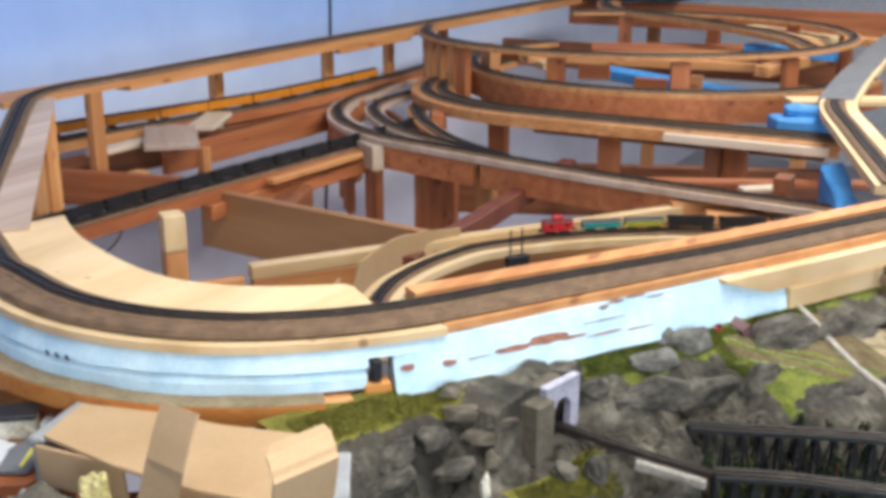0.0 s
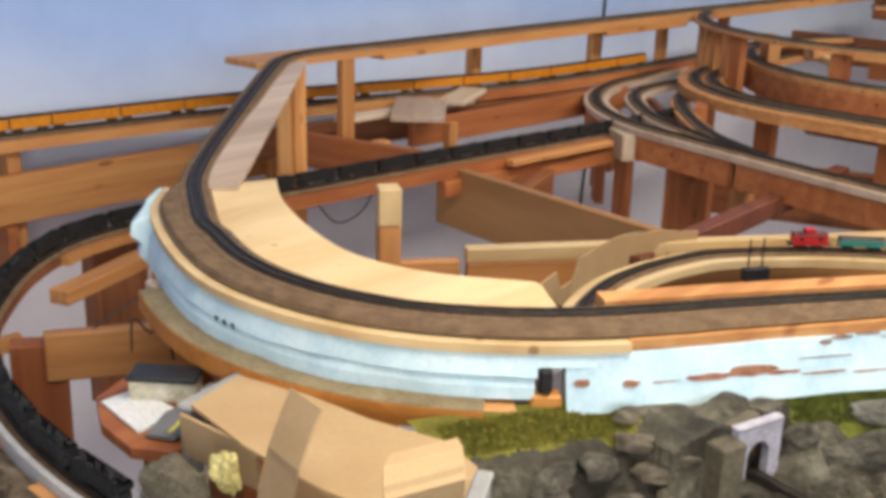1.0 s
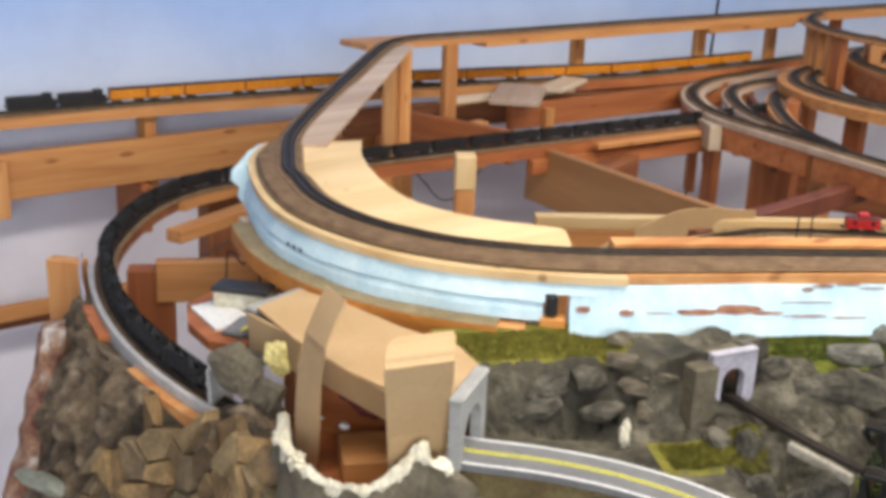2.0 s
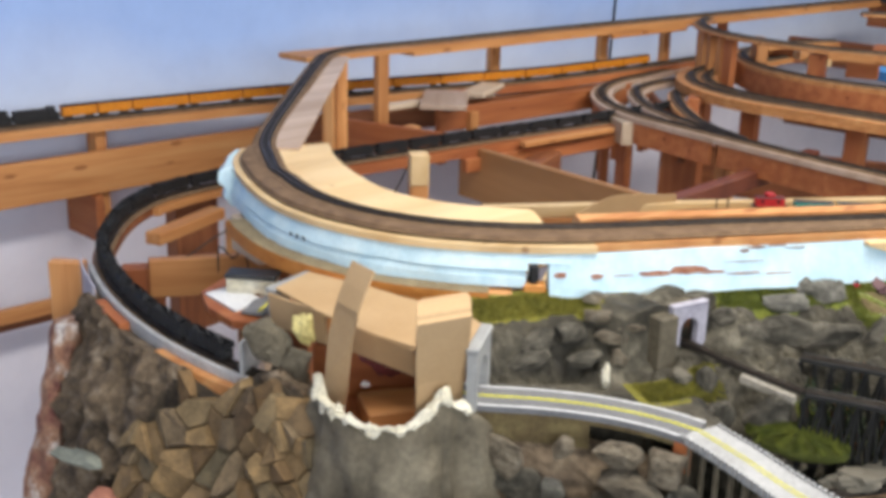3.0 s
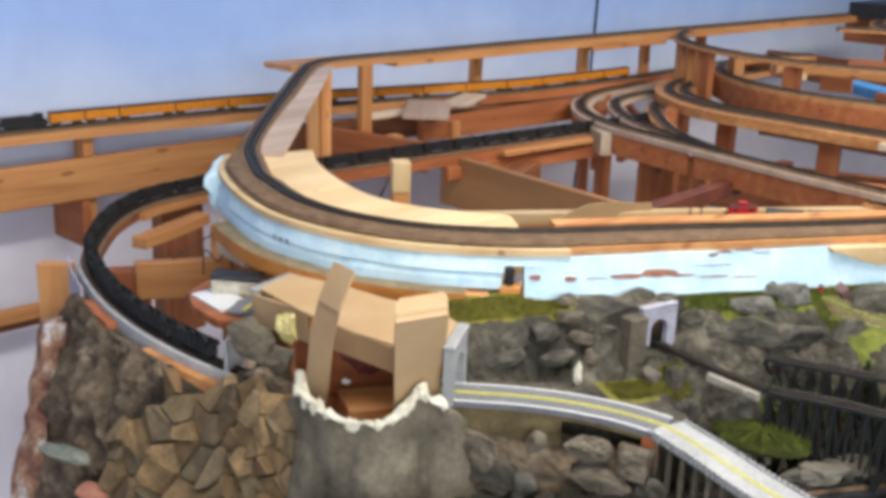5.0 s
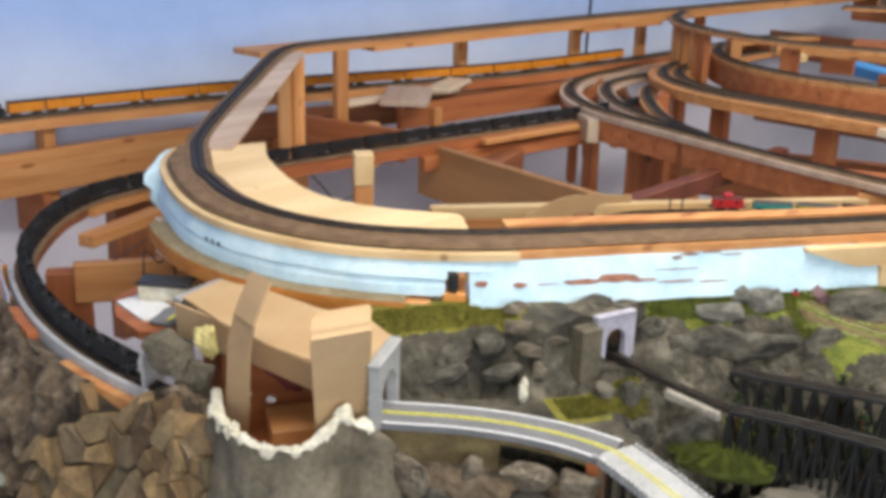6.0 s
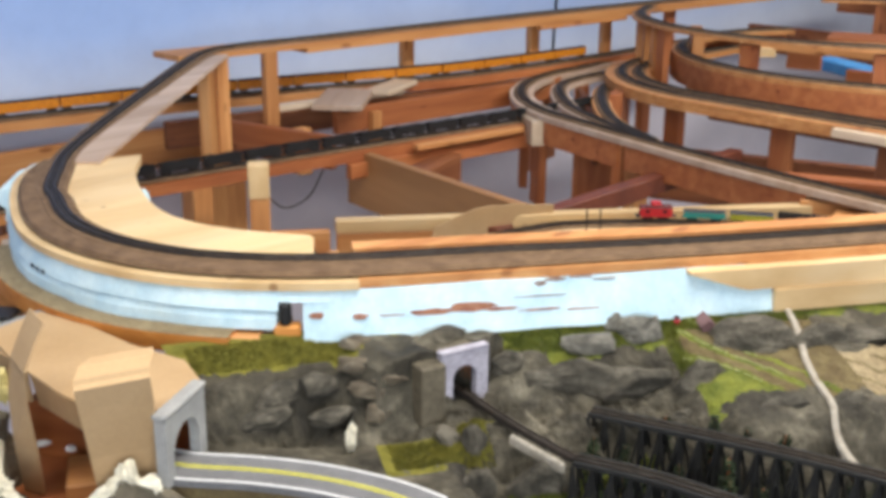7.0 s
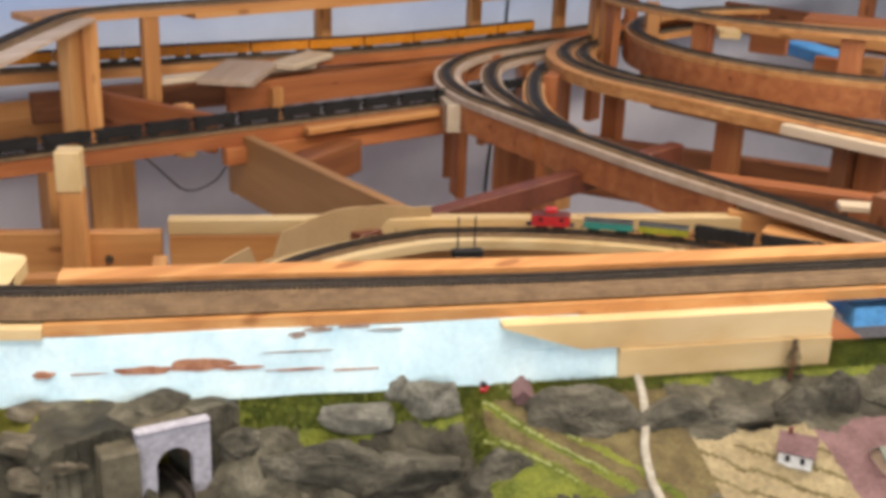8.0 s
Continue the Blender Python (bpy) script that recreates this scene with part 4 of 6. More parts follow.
def box_car(material, roof, length, height, label, group, name="coach"):
    t = thing(name, label, "train car", group)
    h = length / 2
    part("body", box(-h, h, -0.0088, 0.0088, 0.0065, height, 0.0008), material, t)
    bm = bmesh.new()
    v = [(-0.0092, height), (-0.006, height + 0.0028), (0.006, height + 0.0028), (0.0092, height)]
    a = [bm.verts.new((-h, y, z)) for y, z in v]
    b = [bm.verts.new((h, y, z)) for y, z in v]
    for i in range(4):
        j = (i + 1) % 4
        bm.faces.new((a[i], a[j], b[j], b[i]))
    bm.faces.new(a)
    bm.faces.new(b[::-1])
    part("roof", bm, roof, t)
    bm = bmesh.new()
    bar(bm, -h - 0.003, h + 0.003, -0.0015, 0.0015, 0.0045, 0.0065)
    part("underframe", bm, STEEL, t)
    if length > 0.5:
        for k in range(8):
            x = -h + 0.012 + k * (length - 0.024) / 7
            for y in (-0.0089, 0.0089):
                part("pane", box(x - 0.0035, x + 0.0035, y - 0.0003, y + 0.0003, 0.0145, 0.0185, 0), BLACK, t)
    trucks(t, h - 0.014, STEEL)
    return t


def diesel(material, label, length=0.10):
    t = thing("model_locomotive", label, "locomotive")
    h = length / 2
    bm = bmesh.new()
    bar(bm, -h, h, -0.009, 0.009, 0.007, 0.0095, 0.0005)
    part("running_board", bm, STEEL, t)
    part("hood", box(-h + 0.003, h - 0.028, -0.0078, 0.0078, 0.0095, 0.0255, 0.001), material, t)
    part("cab", box(h - 0.028, h - 0.012, -0.0088, 0.0088, 0.0095, 0.029, 0.001), material, t)
    part("nose", box(h - 0.012, h - 0.003, -0.006, 0.006, 0.0095, 0.0165, 0.001), material, t)
    for k in range(3):
        bm = bmesh.new()
        bmesh.ops.create_cone(bm, cap_ends=True, segments=12, radius1=0.0042, radius2=0.0042, depth=0.0015)
        part("roof_fan", bm, STEEL, t, m=pose(-h + 0.018 + k * 0.013, 0, 0.026))
    part("side_frame", box(-h + 0.004, h - 0.004, -0.0075, 0.0075, 0.0025, 0.0069, 0.0006), STEEL, t)
    trucks(t, h - 0.02, STEEL)
    return t


loop_len = lengths(LOOP)
d = 0.06
proto = hopper(BLACK, "black hopper car with a coal load on the lower loop")
start = True
while d < 2.26:
    m = on_track(LOOP, loop_len, d)
    if start:
        proto.matrix_basis = m
        start = False
    else:
        copy_thing(proto, m)
    d += 0.0862
wall_len = lengths(WALLTRACK)
d0 = next(a for a, p in zip(wall_len, WALLTRACK) if p.x > 0.915)
d = d0
coach = box_car(ORANGE, BLACK, 0.130, 0.0265, "orange coach with a dark roof on the wall track", "orange coaches")
short = box_car(ORANGE, BLACK, 0.074, 0.0265, "short orange car with a dark roof on the wall track", "orange coaches")
short.matrix_basis = on_track(WALLTRACK, wall_len, d + 0.038)
copy_thing(short, on_track(WALLTRACK, wall_len, d + 0.116))
d += 0.222
coach.matrix_basis = on_track(WALLTRACK, wall_len, d)
for k in range(1, 12):
    copy_thing(coach, on_track(WALLTRACK, wall_len, d + k * 0.134))
lead = diesel(BLACK, "black locomotive at the head of the orange train")
lead.matrix_basis = on_track(WALLTRACK, wall_len, d0 - 0.052)
copy_thing(lead, on_track(WALLTRACK, wall_len, d0 - 0.150))
low_len = lengths(low)
d1 = next(a for a, p in zip(low_len, low) if p.x > 1.655)
caboose = box_car(RED, MAROON, 0.052, 0.0215, "red caboose at the tail of the train on the low spur", "spur train", "caboose")
part("cupola", box(-0.008, 0.008, -0.007, 0.007, 0.0243, 0.0305, 0.0008), RED, caboose)
for sg in (-1, 1):
    part("platform", box(sg * 0.0285 - 0.004, sg * 0.0285 + 0.004, -0.0075, 0.0075, 0.0065, 0.008), STEEL, caboose)
    part("window", box(sg * 0.014 - 0.003, sg * 0.014 + 0.003, -0.0092, -0.0087, 0.0135, 0.0185, 0), BLACK, caboose)
caboose.matrix_basis = on_track(low, low_len, d1)
for k, (mt, lab) in enumerate(((TEAL, "teal flat car on the low spur"), (OLIVE, "olive green car on the low spur"))):
    c = box_car(mt, STEEL, 0.066, 0.016, lab, "spur train", "freight_car")
    c.matrix_basis = on_track(low, low_len, d1 + 0.078 + 0.074 * k)
for k in range(3):
    copy_thing(proto, on_track(low, low_len, d1 + 0.232 + 0.0862 * k))

# ---- cardboard cover over the tunnel ----
def sheet(name, outline, z, thick, material, parent, label=""):
    bm = bmesh.new()
    lo = [bm.verts.new((x, y, z - thick)) for x, y in outline]
    hi = [bm.verts.new((x, y, z)) for x, y in outline]
    bm.faces.new(hi)
    bm.faces.new(lo[::-1])
    for i in range(len(lo)):
        j = (i + 1) % len(lo)
        bm.faces.new((lo[i], lo[j], hi[j], hi[i]))
    return part(name, bm, material, parent, label)


def ribbon(points, side, thick=0.0025):
    """A folded strip: middle line of 3D points, with half its width as a level vector at each point."""
    bm = bmesh.new()
    prev = None
    for i, p in enumerate(points):
        p, s = Vector(p), Vector(side[i])
        a = Vector(points[min(i + 1, len(points) - 1)]) - Vector(points[max(i - 1, 0)])
        up = s.cross(a).normalized()
        up = up if up.z >= -0.01 else -up
        ring = [bm.verts.new(q) for q in (p - s, p + s, p + s - up * thick, p - s - up * thick)]
        if prev:
            for k in range(4):
                bm.faces.new((prev[k], prev[(k + 1) % 4], ring[(k + 1) % 4], ring[k]))
        else:
            bm.faces.new(ring)
        prev = ring
    bm.faces.new(prev[::-1])
    return bm


t = thing("cardboard_cover", "brown cardboard cover strapped over the tunnel mouth", "cardboard")
sheet("top_sheet", [(0.583, 0.708), (0.645, 0.728), (0.664, 0.665), (0.672, 0.590), (0.690, 0.522), (0.678, 0.478), (0.628, 0.44), (0.583, 0.480), (0.574, 0.535), (0.573, 0.62)], 1.075, 0.003, CARD, t)
part("long_strap", ribbon([(0.561, 0.532, 1.150), (0.550, 0.532, 1.131), (0.5405, 0.532, 1.112), (0.544, 0.545, 1.075), (0.553, 0.563, 1.02), (0.563, 0.580, 0.965)],
                          [(-0.003, -0.020, 0)] * 3 + [(0.0, -0.018, 0), (0.004, -0.014, 0), (0.005, -0.010, 0)], 0.002), CARD, t, "folded cardboard strap")
part("front_panel", ribbon([(0.594, 0.451, 1.1335), (0.585, 0.442, 1.1325), (0.574, 0.430, 1.128), (0.572, 0.428, 1.121), (0.577, 0.434, 1.100), (0.586, 0.446, 1.05), (0.594, 0.456, 0.985)],
                           [(0.024, -0.007, 0)] + [(0.028, -0.008, 0)] * 4 + [(0.026, -0.007, 0), (0.023, -0.006, 0)], 0.002), CARD, t, "creased cardboard front panel")
part("left_panel", ribbon([(0.577, 0.66, 1.072), (0.580, 0.66, 1.035)], [(-0.004, 0.045, 0)] * 2, 0.003), CARD, t)
part("inner_panel", ribbon([(0.58, 0.535, 1.072), (0.588, 0.54, 1.040)], [(0.004, -0.055, 0)] * 2, 0.003), CARD, t)
t2 = thing("tunnel_floor", "stained plywood floor inside the tunnel mouth", "plywood")
sheet("plywood", [(0.53, 0.60), (0.60, 0.68), (0.72, 0.62), (0.70, 0.46), (0.60, 0.435), (0.535, 0.47), (0.52, 0.53)], 0.962, 0.01, RUST, t2)
board("tunnel_block", (0.60, 0.66, 1.02), (0.71, 0.52, 1.02), 0.02, 0.09, RUST, "stained board inside the tunnel mouth", "board")
board("tunnel_block", (0.585, 0.56, 0.985), (0.66, 0.52, 0.985), 0.06, 0.03, PINE, "pine block inside the tunnel mouth", "block")
lump("crumpled_paper", "crumpled maroon paper inside the tunnel mouth", 0.625, 0.565, 1.035, 0.035, 0.04, 0.03, 20, MAROON, 5, "paper", 3, 0.35)
for k, (x, y) in enumerate(((0.578, 0.59), (0.592, 0.565))):
    lump("foam_crumb", "white crumb of foam", x, y, 1.003, 0.008, 0.006, 0.004, 30 * k, WHITE, 31 + k, "foam crumb", 2)


def arch_panel(w, h, thick, ow, oh):
    """A slab standing on y = 0 with an arched opening."""
    pts = [(-w / 2, 0), (-w / 2, h), (w / 2, h), (w / 2, 0), (ow / 2, 0)]
    r = ow / 2
    pts += [(r * math.cos(a), oh - r + r * math.sin(a)) for a in [math.pi * k / 14 for k in range(15)]]
    pts.append((-ow / 2, 0))
    bm = bmesh.new()
    a = [bm.verts.new((x, -thick / 2, z)) for x, z in pts]
    b = [bm.verts.new((x, thick / 2, z)) for x, z in pts]
    bm.faces.new(a)
    bm.faces.new(b[::-1])
    for i in range(len(pts)):
        j = (i + 1) % len(pts)
        bm.faces.new((a[i], a[j], b[j], b[i]))
    return bm


t = thing("road_portal", "grey concrete road portal at the tunnel end", "tunnel portal", "", pose(0.637, 0.4425, 1.0165, 0, 0, 32))
part("face", arch_panel(0.070, 0.061, 0.010, 0.046, 0.046), STONEGREY, t)
part("cap", box(-0.037, 0.037, -0.0065, 0.0065, 0.0612, 0.0665), STONEGREY, t)
t = thing("road_portal", "grey concrete road portal behind the cardboard", "tunnel portal", "", pose(0.616, 0.722, 1.008, 0, 0, 14))
part("face", arch_panel(0.074, 0.060, 0.010, 0.044, 0.048), STONEGREY, t)
part("cap", box(-0.04, 0.04, -0.007, 0.007, 0.060, 0.066), STONEGREY, t)

# ---- rocks ----
def rock_mesh(seed, detail=3, rough=0.12, cuts=16, near=0.5, far=0.85):
    bm = bmesh.new()
    bmesh.ops.create_icosphere(bm, subdivisions=detail, radius=1)
    rng = random.Random(seed)
    planes = [(Vector((rng.gauss(0, 1), rng.gauss(0, 1), rng.gauss(0, 1))).normalized(), rng.uniform(near, far)) for _ in range(cuts)]
    for v in bm.verts:
        for nn, dd in planes:
            e = v.co.dot(nn) - dd
            if e > 0:
                v.co -= nn * e
        q = v.co * 2.5 + Vector((seed * 5.1, 0, 0))
        v.co += v.co.normalized() * (rough * noise.noise(q) + 0.4 * rough * noise.noise(q * 3.1))
    return bm


def shared(name, bm, material, smooth=False):
    me = bpy.data.meshes.new(name)
    bmesh.ops.recalc_face_normals(bm, faces=bm.faces)
    bm.to_mesh(me)
    bm.free()
    me.materials.append(material)
    if smooth:
        me.shade_smooth()
    return me


def block_mesh(seed, count=13):
    """An angular stone: the hull of scattered points, with worn edges."""
    rng = random.Random(seed)
    bm = bmesh.new()
    for _ in range(count):
        v = Vector((rng.uniform(-1, 1), rng.uniform(-1, 1), rng.uniform(-1, 1)))
        v *= rng.uniform(0.85, 1.05) / max(abs(v.x), abs(v.y), abs(v.z), 0.001) ** 0.85
        bm.verts.new(v * 0.85)
    out = bmesh.ops.convex_hull(bm, input=bm.verts[:])
    bmesh.ops.delete(bm, geom=[v for v in out["geom_interior"] if isinstance(v, bmesh.types.BMVert)], context="VERTS")
    bmesh.ops.dissolve_limit(bm, angle_limit=0.3, verts=bm.verts[:], edges=bm.edges[:])
    bmesh.ops.bevel(bm, geom=bm.edges[:], offset=0.07, segments=1, affect="EDGES", clamp_overlap=True)
    bmesh.ops.triangulate(bm, faces=bm.faces[:])
    bmesh.ops.subdivide_edges(bm, edges=bm.edges[:], cuts=2, use_grid_fill=True)
    for v in bm.verts:
        q = v.co * 2.2 + Vector((seed * 3.3, 0, 0))
        v.co += v.co.normalized() * (0.06 * noise.noise(q) + 0.03 * noise.noise(q * 2.7))
    return bm


HUMPROCK = shared("rock", rock_mesh(55, 4, 0.14), PLASTER)
GREYROCKS = [shared("rock", rock_mesh(k, 4, 0.12, 9, 0.5, 0.85), BOULDER, True) for k in range(6)]
LIGHTROCKS = [shared("rock", rock_mesh(90 + k, 4, 0.10, 9, 0.55, 0.9), LIGHTBLOCK, True) for k in range(3)]
PALEROCKS = [shared("rock", block_mesh(60 + k), PALEBLOCK) for k in range(4)]
LEDGEROCKS = [shared("rock", block_mesh(70 + k), PALEBLOCK) for k in range(3)]


def rock(me, parent, p, size, turn=(0, 0, 0)):
    ob = new("rock", me)
    ob.parent = parent
    ob.matrix_basis = pose(*p, *turn) @ Matrix.Diagonal((*size, 1))
    return ob


# ---- cliff below the loop: a lumpy casting that gives way to set stones ----
CREST = spline([(0.560, 1.125, 0.955), (0.530, 1.058, 0.985), (0.502, 0.990, 0.994), (0.488, 0.920, 0.990), (0.484, 0.850, 0.988), (0.483, 0.753, 0.990), (0.490, 0.707, 0.988),
                (0.502, 0.668, 0.996), (0.509, 0.645, 1.012), (0.513, 0.618, 1.016), (0.513, 0.592, 1.006), (0.512, 0.566, 0.994), (0.520, 0.540, 0.980)], 0.006)
crest_len = lengths(CREST)


def cliff_at(u, v, h=0.0):
    """A place on the cliff: u along its crest, v down from it, h out of it."""
    p, a = point_at_fast(CREST, crest_len, u)
    out = Vector((math.sin(a), -math.cos(a), 0))
    f = min(1, max(0, (u - 0.02) / 0.2))
    return p + out * ((0.02 + 0.30 * f) * v + h - 0.008 * math.exp(-v / 0.008)) - Vector((0, 0, v - 0.25 * h))


def lumpiness(u, v):
    """1 on the lumpy casting, 0 among the set stones."""
    p = cliff_at(u, v)
    f = min(1, max(0, (p.y - 0.742 - 0.5 * v + 0.012 * noise.noise(p * 40)) / 0.02))
    return f * f * (3 - 2 * f)


MORTAR = mottled("dark_joint", (0.03, 0.022, 0.014), (0.075, 0.055, 0.033), 0.95, 60, 200, 0.6, 0.002)
LUMPY = mottled("lumpy_rock", (0.05, 0.035, 0.021), (0.145, 0.102, 0.06), 0.9, 38, 170, 1.0, 0.004, (0.27, 0.21, 0.145))


def set_stone():
    """Broken stone, brown, ochre, olive or dark from piece to piece, with grain and pale edges."""
    m, nt, b = nodes_of("set_stone")
    oi = nt.nodes.new("ShaderNodeObjectInfo")
    base = ramp(nt, oi.outputs["Random"], [(0.0, (0.085, 0.053, 0.027)), (0.2, (0.24, 0.145, 0.058)), (0.4, (0.14, 0.11, 0.06)), (0.6, (0.3, 0.19, 0.08)), (0.8, (0.1, 0.068, 0.038)), (1.0, (0.26, 0.185, 0.1))])
    v = coords(nt)
    n1 = add(nt, "ShaderNodeTexNoise", Scale=55.0, Detail=6.0, Roughness=0.7)
    n2 = add(nt, "ShaderNodeTexNoise", Scale=260.0, Detail=4.0, Roughness=0.7)
    nt.links.new(v, n1.inputs["Vector"])
    nt.links.new(v, n2.inputs["Vector"])
    col = mix(nt, "MULTIPLY", 1.0, base, ramp(nt, n1.outputs[0], [(0.3, (0.5, 0.5, 0.48)), (0.55, (1, 1, 1)), (0.72, (1.35, 1.3, 1.2))]))
    col = mix(nt, "MULTIPLY", 1.0, col, ramp(nt, n2.outputs[0], [(0.3, (0.72, 0.72, 0.72)), (0.7, (1.12, 1.12, 1.12))]))
    nt.links.new(col, b.inputs["Base Color"])
    b.inputs["Roughness"].default_value = 0.88
    bump(nt, b, n1.outputs[0], 0.9, 0.003)
    return m


SETSTONE = set_stone()
t = thing("loop_cliff", "brown rocky cliff of lumpy casting and set stones below the loop", "cliff")
bm = bmesh.new()
prev = None
NU, NV = 130, 46
for i in range(NU + 1):
    u = crest_len[-1] * i / NU
    p, a = point_at_fast(CREST, crest_len, u)
    out = Vector((math.sin(a), -math.cos(a), 0))
    back = p - out * 0.026
    col = [bm.verts.new((back.x, back.y, min(p.z, 0.984) - 0.004))]
    for k in range(NV):
        v = 0.0068 * k
        w = lumpiness(u, v)
        q = cliff_at(u, v)
        h = w * (0.004 + 0.022 * noise.fractal(q * 17, 1.0, 2.1, 5) + 0.014 * abs(noise.noise(q * 38)) + 0.005 * noise.noise(q * 95)) + (1 - w) * (-0.005 + 0.004 * noise.noise(q * 50))
        col.append(bm.verts.new(cliff_at(u, v, h)))
    if prev:
        for k, (a1, b1, c1, d1) in enumerate(zip(prev, col, col[1:], prev[1:])):
            face = bm.faces.new((a1, b1, c1, d1))
            face.material_index = 0 if lumpiness(u, 0.0068 * k) > 0.5 else 1
    prev = col
part("cliff_face", bm, LUMPY, t).data.materials.append(MORTAR)


def clipped(poly, mx, my, nx, ny):
    """The part of a polygon on the near side of the line through (mx, my) with normal (nx, ny)."""
    res = []
    for (x0, y0), (x1, y1) in zip(poly, poly[1:] + poly[:1]):
        d0, d1 = (x0 - mx) * nx + (y0 - my) * ny, (x1 - mx) * nx + (y1 - my) * ny
        if d0 <= 0:
            res.append((x0, y0))
        if (d0 < 0 < d1) or (d1 < 0 < d0):
            f = d0 / (d0 - d1)
            res.append((x0 + (x1 - x0) * f, y0 + (y1 - y0) * f))
    return res


rng = random.Random(19)
seeds = []
v = -0.004
while v < 0.31:
    u = rng.uniform(0.0, 0.02)
    while u < crest_len[-1] + 0.01:
        seeds.append((u + rng.uniform(-0.011, 0.011), v + rng.uniform(-0.014, 0.014)))
        u += rng.choice((0.020, 0.03, 0.04, 0.052)) if cliff_at(min(max(u, 0), crest_len[-1]), 0).y > 0.64 else 0.014
    v += 0.029
for su, sv in seeds:
    if not (0 < su < crest_len[-1]) or sv < 0.002 or lumpiness(su, sv) > 0.45:
        continue
    poly = [(su - 0.05, sv - 0.05), (su + 0.05, sv - 0.05), (su + 0.05, sv + 0.05), (su - 0.05, sv + 0.05)]
    for ou, ov in seeds:
        if (ou, ov) != (su, sv) and abs(ou - su) < 0.09 and abs(ov - sv) < 0.09:
            poly = clipped(poly, (su + ou) / 2, (sv + ov) / 2, ou - su, ov - sv)
    if len(poly) < 3:
        continue
    cu, cv = sum(q[0] for q in poly) / len(poly), sum(q[1] for q in poly) / len(poly)
    tu, tv, lift = rng.uniform(-0.45, 0.45), rng.uniform(-0.5, 0.35), rng.uniform(0.001, 0.014)
    bm = bmesh.new()
    rings = []
    for shrink, depth in ((0.97, -0.012), (0.95, 0.0), (0.86, 0.0035)):
        ring = []
        for k, (qu, qv) in enumerate(poly):
            ju, jv = cu + (qu - cu) * shrink, cv + (qv - cv) * shrink
            h = depth + (lift + tu * (ju - cu) + tv * (jv - cv) if depth >= 0 else 0) + rng.uniform(-0.0022, 0.0022)
            ring.append(bm.verts.new(cliff_at(min(max(ju, 0.0), crest_len[-1]), max(jv, 0.0), h)))
        rings.append(ring)
    for r0, r1 in zip(rings, rings[1:]):
        for k in range(len(poly)):
            j = (k + 1) % len(poly)
            bm.faces.new((r0[k], r0[j], r1[j], r1[k]))
    mid = bm.verts.new(cliff_at(min(max(cu, 0.0), crest_len[-1]), max(cv, 0.0), lift + 0.0035 + rng.uniform(-0.003, 0.001)))
    for k in range(len(poly)):
        bm.faces.new((rings[-1][k], rings[-1][(k + 1) % len(poly)], mid))
    part("stone", bm, SETSTONE, t)
lump("rock_lump", "flat green grey stone at the cliff foot", 0.405, 0.87, 0.862, 0.016, 0.044, 0.012, 18, STONEGREEN, 63, "rock", 3, 0.12)
lump("rock_lump", "reddish stone at the cliff foot", 0.410, 0.80, 0.835, 0.016, 0.032, 0.013, 28, REDSTONE, 64, "rock", 3, 0.15)
# plaster and paint at the back edge of the cliff
t = thing("plaster_edge", "stained white and maroon plaster edge of the cliff", "plaster")
bm = bmesh.new()
prev = None
for i in range(42):
    z = 0.948 - i * 0.0068
    c = Vector((0.507 - 0.36 * (0.948 - z), 1.072 - 0.23 * (0.948 - z), z))
    ring = []
    for k in range(14):
        a = 2 * math.pi * k / 14
        w = Vector((math.cos(a) * 2, math.sin(a) * 2, z * 34))
        r = (0.017 + 0.03 * (0.948 - z)) * (1 + 0.45 * noise.noise(w) + 0.2 * noise.noise(w * 3))
        ring.append(bm.verts.new(c + Vector((math.cos(a) * r, math.sin(a) * r * 1.3, 0))))
    if prev:
        for k in range(14):
            bm.faces.new((prev[k], prev[(k + 1) % 14], ring[(k + 1) % 14], ring[k]))
    else:
        bm.faces.new(ring)
    prev = ring
EDGEPL = mottled("stained_plaster", (0.13, 0.03, 0.03), (0.36, 0.2, 0.12), 0.85, 24, 160, 0.8, 0.003, (0.82, 0.78, 0.72))
part("plaster", bm, EDGEPL, t)
# grey strip on a tan board beside the loop, and a lilac card
PALESTRIP = mottled("pale_edging", (0.42, 0.42, 0.41), (0.54, 0.53, 0.52), 0.8, 30, 300, 0.2, 0.0008)
STRIP = [p for p in LOOP if p.x < 0.66 and 0.66 < p.y < 1.13]
t = thing("retaining_strip", "thin grey strip on a tan board beside the loop track", "edging")
part("strip", slab((-0.0225, -0.0165, 0.009, 0.018), STRIP), PALESTRIP, t)
part("strip_board", slab((-0.034, -0.0230, -0.001, 0.016), [p for p in STRIP if p.y < 0.82]), PINE, t, "tan board below the strip")
part("strip_board", slab((-0.036, -0.0230, 0.002, 0.02), [p for p in STRIP if 0.90 < p.y < 1.01]), RUST, t, "stained board below the strip")
t = thing("lilac_panel", "pale lilac card standing beside the loop", "card")
part("card", sweep([p for p in LOOP if p.x < 0.7 and 1.02 < p.y < 1.16], [(-0.030, 0.012), (-0.030, -0.075), (-0.033, -0.075), (-0.033, 0.012)]), LILAC, t)

